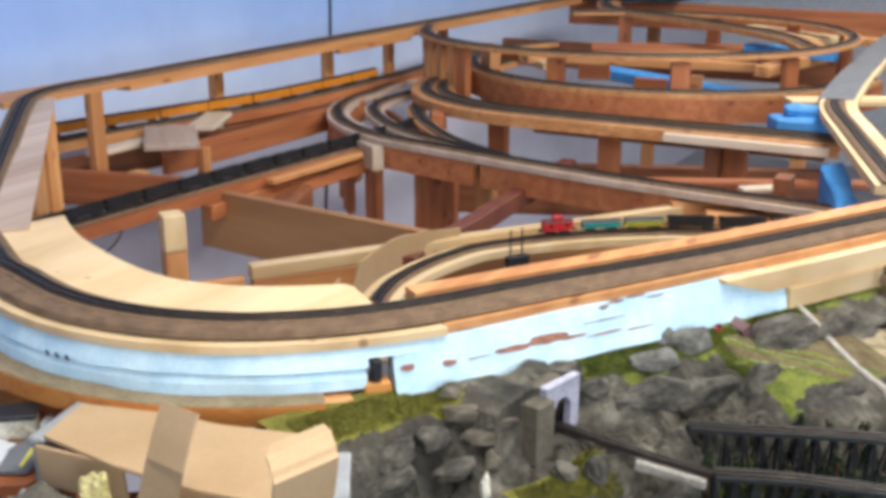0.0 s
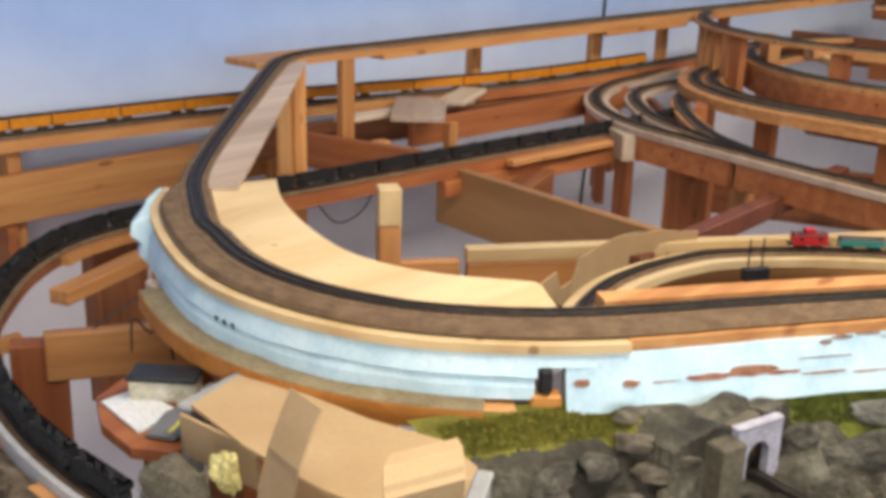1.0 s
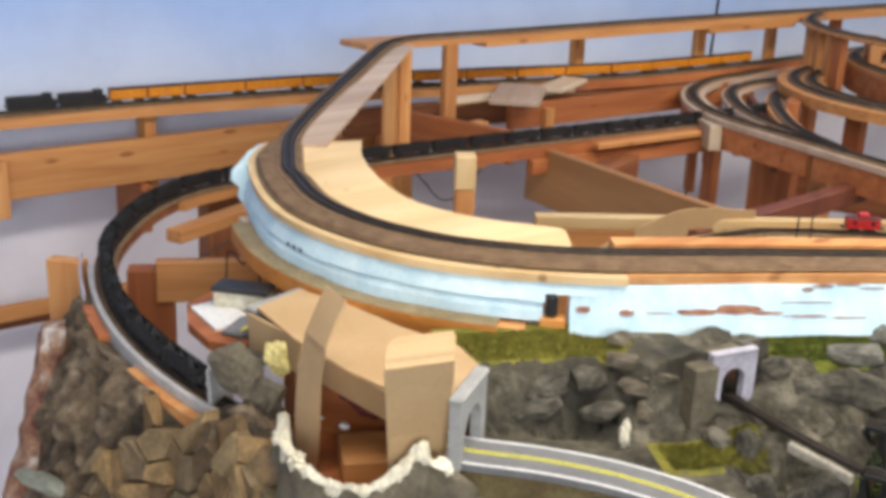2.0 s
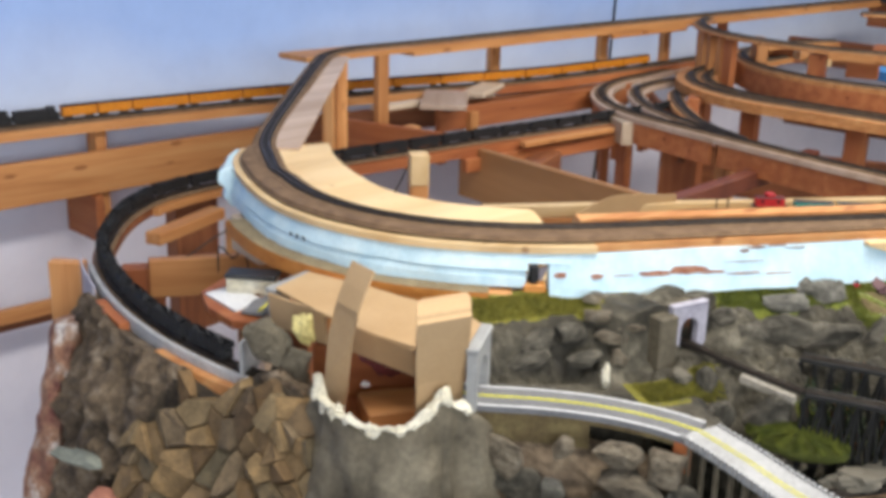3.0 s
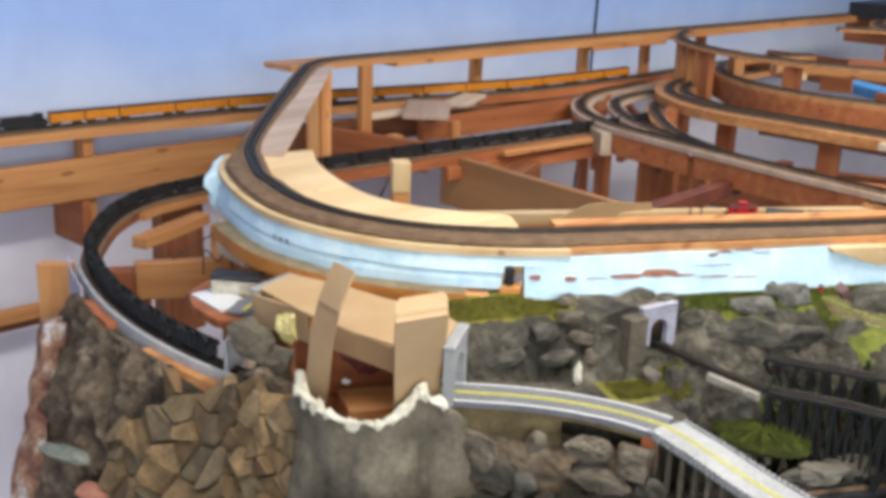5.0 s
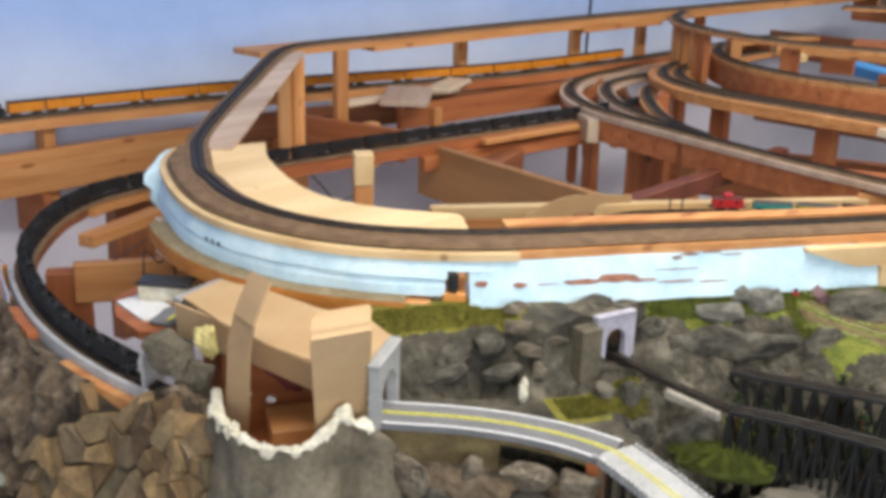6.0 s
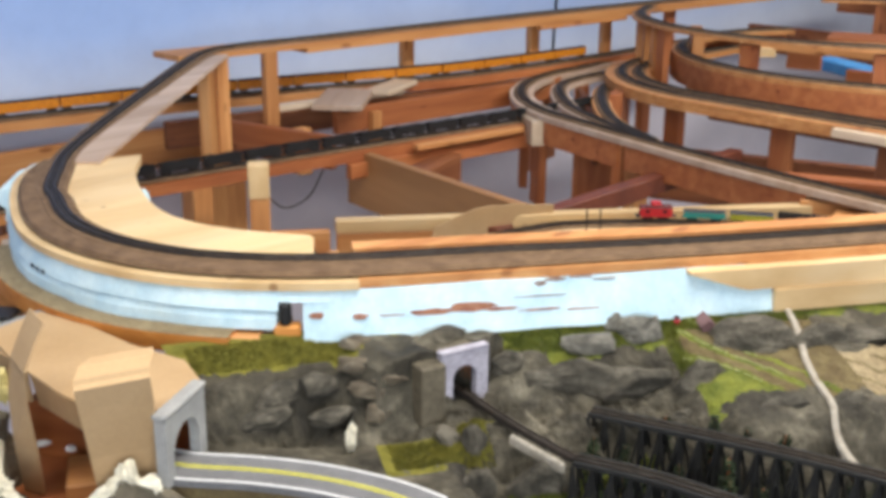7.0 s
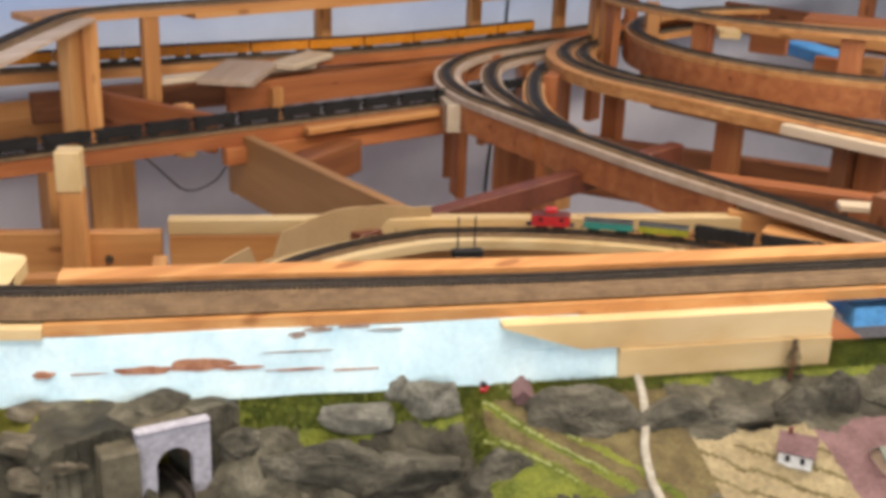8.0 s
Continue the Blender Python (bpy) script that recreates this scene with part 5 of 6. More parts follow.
# ---- top of the rock beside the tunnel mouth ----
t = thing("rock_hump", "grey brown rock beside the tunnel mouth", "rock")
rock(HUMPROCK, t, (0.534, 0.650, 1.038), (0.028, 0.034, 0.032), (10, 20, 40))
rock(HUMPROCK, t, (0.546, 0.622, 1.018), (0.022, 0.028, 0.022), (40, 0, 140))
lump("rock_mass", "rough brown rock below the grey rock", 0.541, 0.632, 0.985, 0.032, 0.052, 0.052, -12, LUMPY, 72, "rock", 4, 0.22)
lump("yellow_foam", "torn piece of yellow foam on the rock", 0.557, 0.622, 1.060, 0.011, 0.013, 0.022, 30, YFOAM, 74, "foam", 4, 0.22)
board("grey_upright", (0.512, 0.678, 1.036), (0.556, 0.706, 1.040), 0.004, 0.05, CONCRETE, "grey card edge beside the rock", "card")

# ---- plaster wall below the tunnel mouth ----
RIM = spline([(0.526, 0.566, 1.032), (0.512, 0.538, 1.020), (0.508, 0.505, 1.014), (0.512, 0.478, 1.013), (0.521, 0.457, 1.013), (0.534, 0.441, 1.015), (0.557, 0.435, 1.024), (0.579, 0.432, 1.038), (0.588, 0.426, 1.028), (0.602, 0.418, 1.020), (0.616, 0.412, 1.012), (0.634, 0.412, 0.99)], 0.005)
side = sideways(RIM)
t = thing("plaster_wall", "rounded grey plaster wall with a torn white rim", "wall")
bm = bmesh.new()
prev = None
for i, p in enumerate(RIM):
    p.z += 0.004 * noise.noise(Vector((i * 0.6, 0, 2)))
    col = [bm.verts.new(Vector((p.x, p.y, 0.90)) + side[i] * 0.010), bm.verts.new(Vector((p.x, p.y, p.z - 0.002)) + side[i] * 0.008)]
    for k in range(46):
        z = p.z - k * 0.007
        q = Vector((p.x, p.y, z))
        flute = 0.013 * noise.fractal(Vector((q.x * 42, q.y * 42, q.z * 9)), 0.8, 2.1, 5) + 0.004 * noise.noise(q * 90)
        col.append(bm.verts.new(q - side[i] * (0.19 * (p.z - z) + flute * min(1, k / 4))))
    if prev:
        for a, b, c, d in zip(prev, col, col[1:], prev[1:]):
            bm.faces.new((a, b, c, d))
    prev = col
part("wall_face", bm, PLASTER, t, smooth=True)
rim = bmesh.new()
prev = None
fine = spline([tuple(p) for p in RIM if p.x < 0.606], 0.0018)
fs = sideways(fine)
for i, p in enumerate(fine):
    j1 = noise.noise(Vector((i * 0.11, 0.3, 0))) * 1.9
    j2 = noise.noise(Vector((i * 0.47, 7.4, 0))) * (0.8 + abs(j1))
    up = max(0.0004, 0.002 + 0.005 * j1 + 0.004 * j2)
    drop = max(0.0006, 0.002 + 0.009 * j2 - 0.005 * j1)
    ring = [rim.verts.new(p + fs[i] * 0.0085), rim.verts.new(p + fs[i] * (0.004 + 0.003 * j2) + Vector((0, 0, up))), rim.verts.new(p - fs[i] * 0.0005 + Vector((0, 0, up * 0.6))),
            rim.verts.new(p - fs[i] * (0.002 + 0.0015 * j1)), rim.verts.new(p - fs[i] * (0.001 + 0.19 * drop) - Vector((0, 0, drop))), rim.verts.new(p + fs[i] * 0.0075 - Vector((0, 0, 0.012)))]
    if prev:
        for k in range(6):
            rim.faces.new((prev[k], prev[(k + 1) % 6], ring[(k + 1) % 6], ring[k]))
    else:
        rim.faces.new(ring)
    prev = ring
rim.faces.new(prev[::-1])
part("torn_rim", rim, PLASTERW, t, "torn white plaster rim")
for k, (x, y, z, r) in enumerate(((0.580, 0.436, 1.038, 0.009), (0.569, 0.438, 1.024, 0.010), (0.556, 0.438, 1.014, 0.008), (0.514, 0.548, 1.022, 0.006), (0.511, 0.515, 1.016, 0.008), (0.517, 0.470, 1.010, 0.006), (0.600, 0.422, 1.020, 0.006))):
    lump("plaster_tuft", "torn tuft of white plaster on the rim", x, y, z, r, r * 0.8, r * 1.1, 40 * k, PLASTERW, 80 + k, "plaster", 3, 0.6)

# ---- platform with road piece and boxes inside the loop ----
t = thing("model_platform", "plywood platform with a road piece inside the loop", "platform")
sheet("plywood_base", [(0.575, 0.850), (0.625, 0.875), (0.68, 0.83), (0.66, 0.76), (0.612, 0.722), (0.568, 0.716), (0.548, 0.745), (0.552, 0.80)], 1.0335, 0.010, RUST, t)
sheet("white_card", [(0.572, 0.835), (0.610, 0.838), (0.612, 0.770), (0.565, 0.762)], 1.0365, 0.0025, WHITE, t)
sheet("road_piece", [(0.600, 0.775), (0.648, 0.780), (0.618, 0.735), (0.578, 0.728), (0.565, 0.750)], 1.0385, 0.003, ASPHALT, t)
board("road_line", (0.580, 0.738, 1.0395), (0.635, 0.770, 1.0395), 0.003, 0.001, YELLOW, "", parent=t)
part("platform_leg", box(0.575, 0.585, 0.765, 0.775, 0.93, 1.0235), PINE, t)
t = thing("model_building", "flat roofed cream building with a dark roof", "model building", "", pose(0.622, 0.808, 1.034, 0, 0, -50))
part("wall_block", box(-0.030, 0.030, -0.014, 0.014, 0, 0.020), PLASTERW, t)
part("roof", box(-0.032, 0.032, -0.016, 0.016, 0.020, 0.025), STEEL, t)
lump("white_scrap", "crumpled white scrap by the road piece", 0.652, 0.785, 1.040, 0.010, 0.007, 0.006, 0, WHITE, 91, "paper", 2, 0.4)

# ---- the landscape in front of the foam ----
U, N = Vector((0.866, -0.5, 0)), Vector((-0.5, -0.866, 0))
F0 = Vector((0.826, 0.487, 0))


def smooth(a, b, x):
    f = min(1, max(0, (x - a) / (b - a)))
    return f * f * (3 - 2 * f)


def sd(s, d):
    """Along and out from the front edge of the deck; the edge bends back at the tunnel."""
    p = F0 + U * s + N * d
    if s < 0:
        p += Vector((-0.25, 0.05, 0)) * min(0.12, -s) * max(0, 1 - d / 0.09)
    return p


def height(s, d):
    q = Vector((s * 9, d * 9, 1.7))
    crag = 0.018 * noise.fractal(q * 1.7, 0.9, 2.1, 5)
    crag += 0.026 * (abs(noise.noise(q * 2.1 + Vector((5, 0, 0)))) - 0.22)
    crag += 0.012 * (abs(noise.noise(Vector((s * 30 + d * 16, d * 60, 3)))) - 0.2)
    crag += 0.009 * (abs(noise.noise(Vector((s * 75, d * 75, 8)))) - 0.2) + 0.004 * noise.noise(Vector((s * 160, d * 160, 2)))
    left = 1.076 - 0.030 * smooth(-0.01, 0.055, d) - 0.037 * smooth(0.052, 0.092, d)
    mid = 1.075 - 0.016 * smooth(0.0, 0.04, d) - 0.042 * smooth(0.035, 0.095, d) - 0.085 * smooth(0.12, 0.20, d)
    right = 1.073 - 0.022 * smooth(0.0, 0.09, d) - 0.018 * smooth(0.09, 0.17, d) - 0.09 * smooth(0.17, 0.25, d)
    w1, w2 = smooth(0.06, 0.14, s), smooth(0.30, 0.38, s)
    z = (left * (1 - w1) + mid * w1) * (1 - w2) + right * w2
    damp = smooth(0.03, 0.075, d) * (1 - 0.8 * w2 * (1 - smooth(0.17, 0.22, d)))
    z += crag * damp
    lowroad = smooth(0.088, 0.102, d) * (1 - w1)
    z = z * (1 - lowroad) + (1.001 + 0.013 * (1 - smooth(-0.14, 0.06, s))) * lowroad
    dc = 0.146 + (s + 0.0716) * 0.43 if s < 0 else 0.176 + 0.85 * s
    z -= 0.15 * smooth(dc - 0.004, dc + 0.012, d) * (1 - smooth(0.07, 0.12, s))
    # cutting in front of the tunnel portal
    p = F0 + U * s + N * d
    if p.y < 0.372:
        near = abs(p.x - 0.902 + 0.17 * (0.36 - p.y))
        z = min(z, 1.019 + 1.2 * max(0, near - 0.017))
    elif abs(p.x - 0.903) < 0.0165 and p.y < 0.432:
        z = 1.019
    elif p.y > 0.377 - 0.23 * (p.x - 0.9005) and abs(p.x - 0.89) < 0.075:
        z = max(z, 1.074 + 0.006 * noise.noise(q * 4) - 0.5 * max(0, abs(p.x - 0.89) - 0.055))
    return z


def ground_at(x, y):
    v = Vector((x, y, 0)) - F0
    return height(v.dot(U), v.dot(N))


land = thing("model_landscape", "rocky model landscape with moss and fields", "landscape")
bm = bmesh.new()
NS, ND = 400, 190
grid = []
for i in range(NS + 1):
    s = -0.125 + 1.05 * i / NS
    line = []
    for j in range(ND + 1):
        d = -0.012 + 0.50 * (j / ND) ** 1.15
        p = sd(s, d)
        line.append(bm.verts.new((p.x, p.y, height(s, d))))
    grid.append(line)
for i in range(NS):
    for j in range(ND):
        f = bm.faces.new((grid[i][j], grid[i + 1][j], grid[i + 1][j + 1], grid[i][j + 1]))
        s = -0.125 + 1.05 * (i + 0.5) / NS
        d = -0.012 + 0.50 * ((j + 0.5) / ND) ** 1.15
        e = 0.018 * noise.noise(Vector((s * 25, d * 25, 4))) + 0.006 * noise.noise(Vector((s * 120, d * 120, 9)))
        k = 0
        if s < 0.03 and d < 0.030 + e:
            k = 1
        elif 0.03 <= s < 0.17 and d < 0.012 + e:
            k = 1
        elif 0.17 <= s < 0.34 and d < (0.05 if s > 0.21 else 0.036) + e:
            k = 2
        elif 0.34 <= s < 0.50 and d < 0.15 + e:
            c = (F0 + U * s + N * d).x + 0.17 * ((F0 + U * s + N * d).y - 0.27) + 0.12 * e
            k = 3 if d > 0.03 + e and (1.096 < c < 1.108 or 1.117 < c < 1.130 or c > 1.137) else 2
        elif s >= 0.50:
            k = 2 if d < 0.035 + e else (0 if d < 0.095 + e else ((3 if d > 0.105 and ((F0 + U * s + N * d).x + 0.5 * (F0 + U * s + N * d).y + 0.2 * e) % 0.024 < 0.0045 else 4) if d < 0.17 + e and s < 0.60 else (6 if d < 0.17 + e else 0)))
        elif 0.03 < s < 0.14 and 0.10 < d < 0.16 and e > -0.002:
            k = 1
        elif 0.205 < s < 0.285 and 0.156 + 0.5 * e < d < 0.176 + 0.5 * e:
            k = 2
        # low slopes take the darker ground that has shade painted in
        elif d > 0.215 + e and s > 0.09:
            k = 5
        f.material_index = k
bmesh.ops.recalc_face_normals(bm, faces=bm.faces)
me = bpy.data.meshes.new("terrain")
bm.to_mesh(me)
bm.free()
for mt in (ROCK, MOSS, GRASS, SOIL, TAN, SHADEDGROUND, ROOFRED):
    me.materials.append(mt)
ob = new("terrain", me)
ob.parent = land
if sum(p.normal.z for p in me.polygons) < 0:
    me.flip_normals()
# boulders and ledges
rng = random.Random(3)


RIDGE_ROCKS = [(1.026, 0.328, 1.062, 0.036, 0.020, 0.013), (1.083, 0.302, 1.066, 0.028, 0.020, 0.020), (1.066, 0.325, 1.070, 0.012, 0.010, 0.015), (1.160, 0.228, 1.055, 0.042, 0.025, 0.025), (1.215, 0.186, 1.054, 0.034, 0.020, 0.019), (1.262, 0.152, 1.054, 0.036, 0.020, 0.018), (1.305, 0.125, 1.055, 0.026, 0.016, 0.020), (1.338, 0.108, 1.062, 0.016, 0.012, 0.024), (1.40, 0.08, 1.055, 0.04, 0.02, 0.018), (1.47, 0.04, 1.055, 0.04, 0.02, 0.02)]
FACE_ROCKS = [(0.985, 0.318, 1.036, 0.055, 0.022, 0.028), (1.037, 0.275, 1.032, 0.052, 0.022, 0.027), (1.077, 0.224, 1.038, 0.030, 0.018, 0.022), (1.098, 0.150, 1.028, 0.030, 0.017, 0.018), (0.955, 0.320, 1.012, 0.030, 0.018, 0.017), (0.985, 0.270, 1.000, 0.034, 0.018, 0.016), (1.036, 0.222, 1.004, 0.040, 0.017, 0.022), (1.075, 0.180, 1.006, 0.038, 0.018, 0.024), (1.095, 0.127, 1.006, 0.028, 0.016, 0.020), (1.145, 0.103, 1.018, 0.024, 0.013, 0.030), (0.947, 0.356, 1.048, 0.020, 0.012, 0.018)]
LEDGES = [(0.823, 0.437, 1.058, 0.022, 0.014, 0.008), (0.842, 0.452, 1.068, 0.026, 0.014, 0.008), (0.818, 0.420, 1.040, 0.020, 0.014, 0.010), (0.836, 0.412, 1.050, 0.018, 0.016, 0.007), (0.824, 0.405, 1.020, 0.016, 0.012, 0.014), (0.788, 0.452, 1.045, 0.020, 0.014, 0.014), (0.756, 0.468, 1.036, 0.026, 0.014, 0.016), (0.735, 0.465, 1.022, 0.022, 0.014, 0.012), (0.782, 0.425, 1.020, 0.022, 0.012, 0.012)]
LOW_ROCKS = [(0.865, 0.318, 1.000, 0.014, 0.012, 0.026), (0.832, 0.282, 0.992, 0.016, 0.013, 0.020), (0.868, 0.247, 0.994, 0.026, 0.020, 0.026)]
for k, (x, y, z, sx, sy, sz) in enumerate(RIDGE_ROCKS + FACE_ROCKS):
    rock(LIGHTROCKS[k] if k < 3 else GREYROCKS[k % 6], land, (x, y, z - 0.003), (sx * (1.15 if 2 < k < 10 else 1), sy, sz * (1.15 if 2 < k < 10 else 1)), (rng.uniform(-8, 8), rng.uniform(-8, 8), -43 + rng.uniform(-12, 12) + 180 * (k % 2)))
for k, (x, y, z, sx, sy, sz) in enumerate(LEDGES):
    rock(LEDGEROCKS[k % 3] if k < 5 else GREYROCKS[k % 6], land, (x - 0.004, y - 0.008, z + 0.005), (sx * 1.15, sy, sz * 0.9), (rng.uniform(-12, 12), rng.uniform(-14, 14), -30 + rng.uniform(-20, 20)))
for k, (x, y, z, sx, sy, sz) in enumerate(LOW_ROCKS):
    rock(GREYROCKS[(k + 2) % 6] if k < 3 else PALEROCKS[k % 4], land, (x, y, z), (sx, sy, sz), (rng.uniform(-15, 15), rng.uniform(-15, 15), -45 + rng.uniform(-20, 20)))

# tunnel portal and its line
t = thing("tunnel_portal", "lilac stone tunnel portal in the rock", "tunnel portal", "", pose(0.9005, 0.373, 1.018, 0, 0, -13))
part("face", arch_panel(0.052, 0.055, 0.008, 0.026, 0.040), LILAC, t)
part("cap", box(-0.0268, 0.0268, -0.005, 0.005, 0.055, 0.0575), LILAC, t)
post("rock_pillar", 0.862, 0.382, 1.008, 1.068, 0.026, 0.03, -13, PLASTER, "weathered plaster pillar beside the portal")
t = thing("tunnel_lining", "brown wooden lining behind the portal", "board")
part("side_board", box(0.884, 0.8865, 0.381, 0.432, 1.0, 1.066), RUST, t)
part("side_board", box(0.9195, 0.922, 0.381, 0.432, 1.0, 1.066), RUST, t)
part("back_board", box(0.8866, 0.9194, 0.428, 0.431, 1.0, 1.066), ORANGEPLY, t)
part("roof_board", box(0.880, 0.925, 0.381, 0.434, 1.0662, 1.072), PLASTER, t)
lump("rock_lump", "grey stone lying over the tunnel", 0.905, 0.408, 1.072, 0.032, 0.024, 0.010, 10, ROCK, 66, "rock", 3, 0.2)
LINE = spline([(0.906, 0.40, 1.027), (0.904, 0.365, 1.027), (0.899, 0.345, 1.027), (0.891, 0.301, 1.027), (0.887, 0.256, 1.026), (0.884, 0.219, 1.026)])
t = thing("timber_bridge", "brown timber deck of the line from the portal", "bridge")
part("deck", slab((-0.004, 0.004, 0.0, 0.004), LINE), TIE, t)
for off in (-0.0028, 0.0028):
    part("rail", slab((off - 0.0006, off + 0.0006, 0.0016, 0.0014), LINE), RAIL, t)
board("abutment", (0.878, 0.288, 1.024), (0.875, 0.222, 1.022), 0.006, 0.010, PLASTERTAN, "pale tan concrete ledge below the bridge", "ledge")


def trestle(path, z0, step, material, label):
    """A black lattice bridge: deck beams, posts and cross braces, each its own piece."""
    t = thing("trestle_bridge", label, "bridge", "trestle bridges")
    part("deck", slab((-0.005, 0.005, 0.0, 0.003), path), material, t)
    for off in (-0.0034, 0.0034):
        part("rail", slab((off - 0.0006, off + 0.0006, 0.002, 0.0018), path), RAIL, t)
    for off in (-0.0085, 0.0085):
        part("stringer", slab((off - 0.0012, off + 0.0012, 0.001, 0.004), path), material, t)
    acc = lengths(path)
    d = 0.0
    last = None
    while d < acc[-1]:
        p, a = point_at_fast(path, acc, d)
        s = Vector((-math.sin(a), math.cos(a), 0))
        feet = []
        for sg in (-1, 1):
            up, dn = p + s * sg * 0.0085 - Vector((0, 0, 0.004)), Vector((p.x, p.y, z0)) + s * sg * 0.019
            m, n = along(dn, up)
            part("post", box(0, n, -0.0015, 0.0015, -0.0015, 0.0015, 0), material, t, m=m)
            feet.append((up, dn))
        for lv in (0.35, 0.7):
            a1, b1 = feet[0][0].lerp(feet[0][1], lv), feet[1][0].lerp(feet[1][1], lv)
            m, n = along(a1, b1)
            part("cross_bar", box(0, n, -0.0010, 0.0010, -0.0010, 0.0010, 0), material, t, m=m)
        if last:
            for k in range(2):
                for x0, x1 in ((0, 1), (1, 0)):
                    m, n = along(last[k][x0], feet[k][x1])
                    part("brace", box(0, n, -0.0010, 0.0010, -0.0010, 0.0010, 0), material, t, m=m)
        last = feet
        d += step
    return t


trestle(spline([(0.884, 0.217, 1.026), (0.906, 0.16, 1.026), (0.922, 0.099, 1.025), (0.935, 0.03, 1.025)]), 0.935, 0.017, TRESTLE, "black lattice trestle bridge over the valley")
trestle(spline([(0.962, 0.265, 1.028), (0.986, 0.201, 1.028), (1.012, 0.139, 1.027), (1.04, 0.06, 1.026), (1.07, -0.05, 1.025)]), 0.935, 0.017, TRESTLE, "second black trestle bridge standing behind the first")

# road, verge and concrete bridge
ROAD = spline([(0.619, 0.470, 1.021), (0.637, 0.437, 1.021), (0.678, 0.3945, 1.019), (0.715, 0.348, 1.016), (0.743, 0.299, 1.012), (0.756, 0.258, 1.009)])
SPAN = spline([(0.7558, 0.259, 1.0095), (0.738, 0.20, 1.010), (0.717, 0.14, 1.010), (0.698, 0.07, 1.010)])
t = thing("model_road", "grey model road with yellow and white lines", "model road")
part("asphalt", slab((-0.0245, 0.0245, 0.0, 0.006), ROAD), ASPHALT, t)
for off, w, mt, nm in ((-0.0018, 0.0008, YELLOW, "yellow_line"), (0.0018, 0.0009, YELLOW, "yellow_line"), (-0.0220, 0.0013, WHITE, "white_line"), (0.0220, 0.0013, WHITE, "white_line")):
    part(nm, sweep(ROAD, [(off - w, 0.0006), (off + w, 0.0006), (off + w, -0.001), (off - w, -0.001)]), mt, t)
t = thing("road_bridge", "pale concrete road bridge with rows of piers", "bridge")
part("deck", slab((-0.0225, 0.0225, 0.0, 0.007), SPAN), CONCRETE, t)
for off in (-0.0022, 0.0022):
    part("yellow_line", sweep(SPAN, [(off - 0.0008, 0.0006), (off + 0.0008, 0.0006), (off + 0.0008, -0.001), (off - 0.0008, -0.001)]), YELLOW, t)
acc = lengths(SPAN)
d = 0.004
while d < acc[-1]:
    p, a = point_at_fast(SPAN, acc, d)
    for sg in (-1, 1):
        part("kerb_block", box(-0.0022, 0.0022, -0.0015, 0.0015, -0.006, 0.003, 0.0004), CONCRETE, t, m=Matrix.Translation(p) @ pose(0, 0, 0, 0, 0, math.degrees(a)) @ pose(0, sg * 0.0236, 0))
    d += 0.007
d = 0.012
while d < acc[-1]:
    p, a = point_at_fast(SPAN, acc, d)
    for off in (-0.02, 0.0, 0.02):
        part("pier", box(-0.002, 0.002, -0.002, 0.002, -0.085, -0.0072, 0.0004), PLASTER, t, m=Matrix.Translation(p) @ pose(0, 0, 0, 0, 0, math.degrees(a)) @ pose(0, off, 0))
    d += 0.020
part("pier_block", box(-0.004, 0.004, -0.022, 0.022, -0.09, -0.0072, 0.0006), PLASTER, t, m=pose(0.756, 0.262, 1.009, 0, 0, -78))
# timber below the road, with a slot, and rocks in front of it
t = thing("road_fascia", "brown plywood below the road edge with a dark slot", "plywood")
fas = shifted(ROAD, -0.0215, -0.0065)
k1, k2 = int(len(fas) * 0.56), int(len(fas) * 0.88)
part("panel", sweep(fas[: k1 + 1], [(-0.003, 0), (0.003, 0), (0.003, -0.03), (-0.003, -0.03)]), SOIL, t)
part("panel", sweep(fas[k1 : k2 + 1], [(-0.003, 0), (0.003, 0), (0.003, -0.004), (-0.003, -0.004)]), SOIL, t)
part("panel", sweep(fas[k2:], [(-0.003, 0), (0.003, 0), (0.003, -0.03), (-0.003, -0.03)]), RUST, t)
part("slot_back", sweep(shifted(fas[k1 : k2 + 1], 0.042), [(-0.003, 0), (0.003, 0), (0.003, -0.04), (-0.003, -0.04)]), DARK, t)
t = thing("road_cliff", "grey boulders stacked below the road", "rock")
rng = random.Random(8)
bm = bmesh.new()
prev = None
base = shifted(ROAD, -0.030, -0.030)
bs = sideways(base)
for i, p in enumerate(base):
    col = []
    for k in range(22):
        q = p - Vector((0, 0, k * 0.008))
        col.append(bm.verts.new(q - bs[i] * (-0.012 + 0.0022 * k + 0.010 * noise.fractal(q * 26, 1.0, 2.0, 3))))
    if prev:
        for a, b, c, dd in zip(prev, col, col[1:], prev[1:]):
            bm.faces.new((a, b, c, dd))
    prev = col
part("rock_face", bm, TALUS, t)
FACEROCKS = [shared("rock", block_mesh(110 + k, 16), PALEBLOCK) for k in range(3)]
MOSSROCK = shared("rock", rock_mesh(120, 3, 0.2), MOSS)
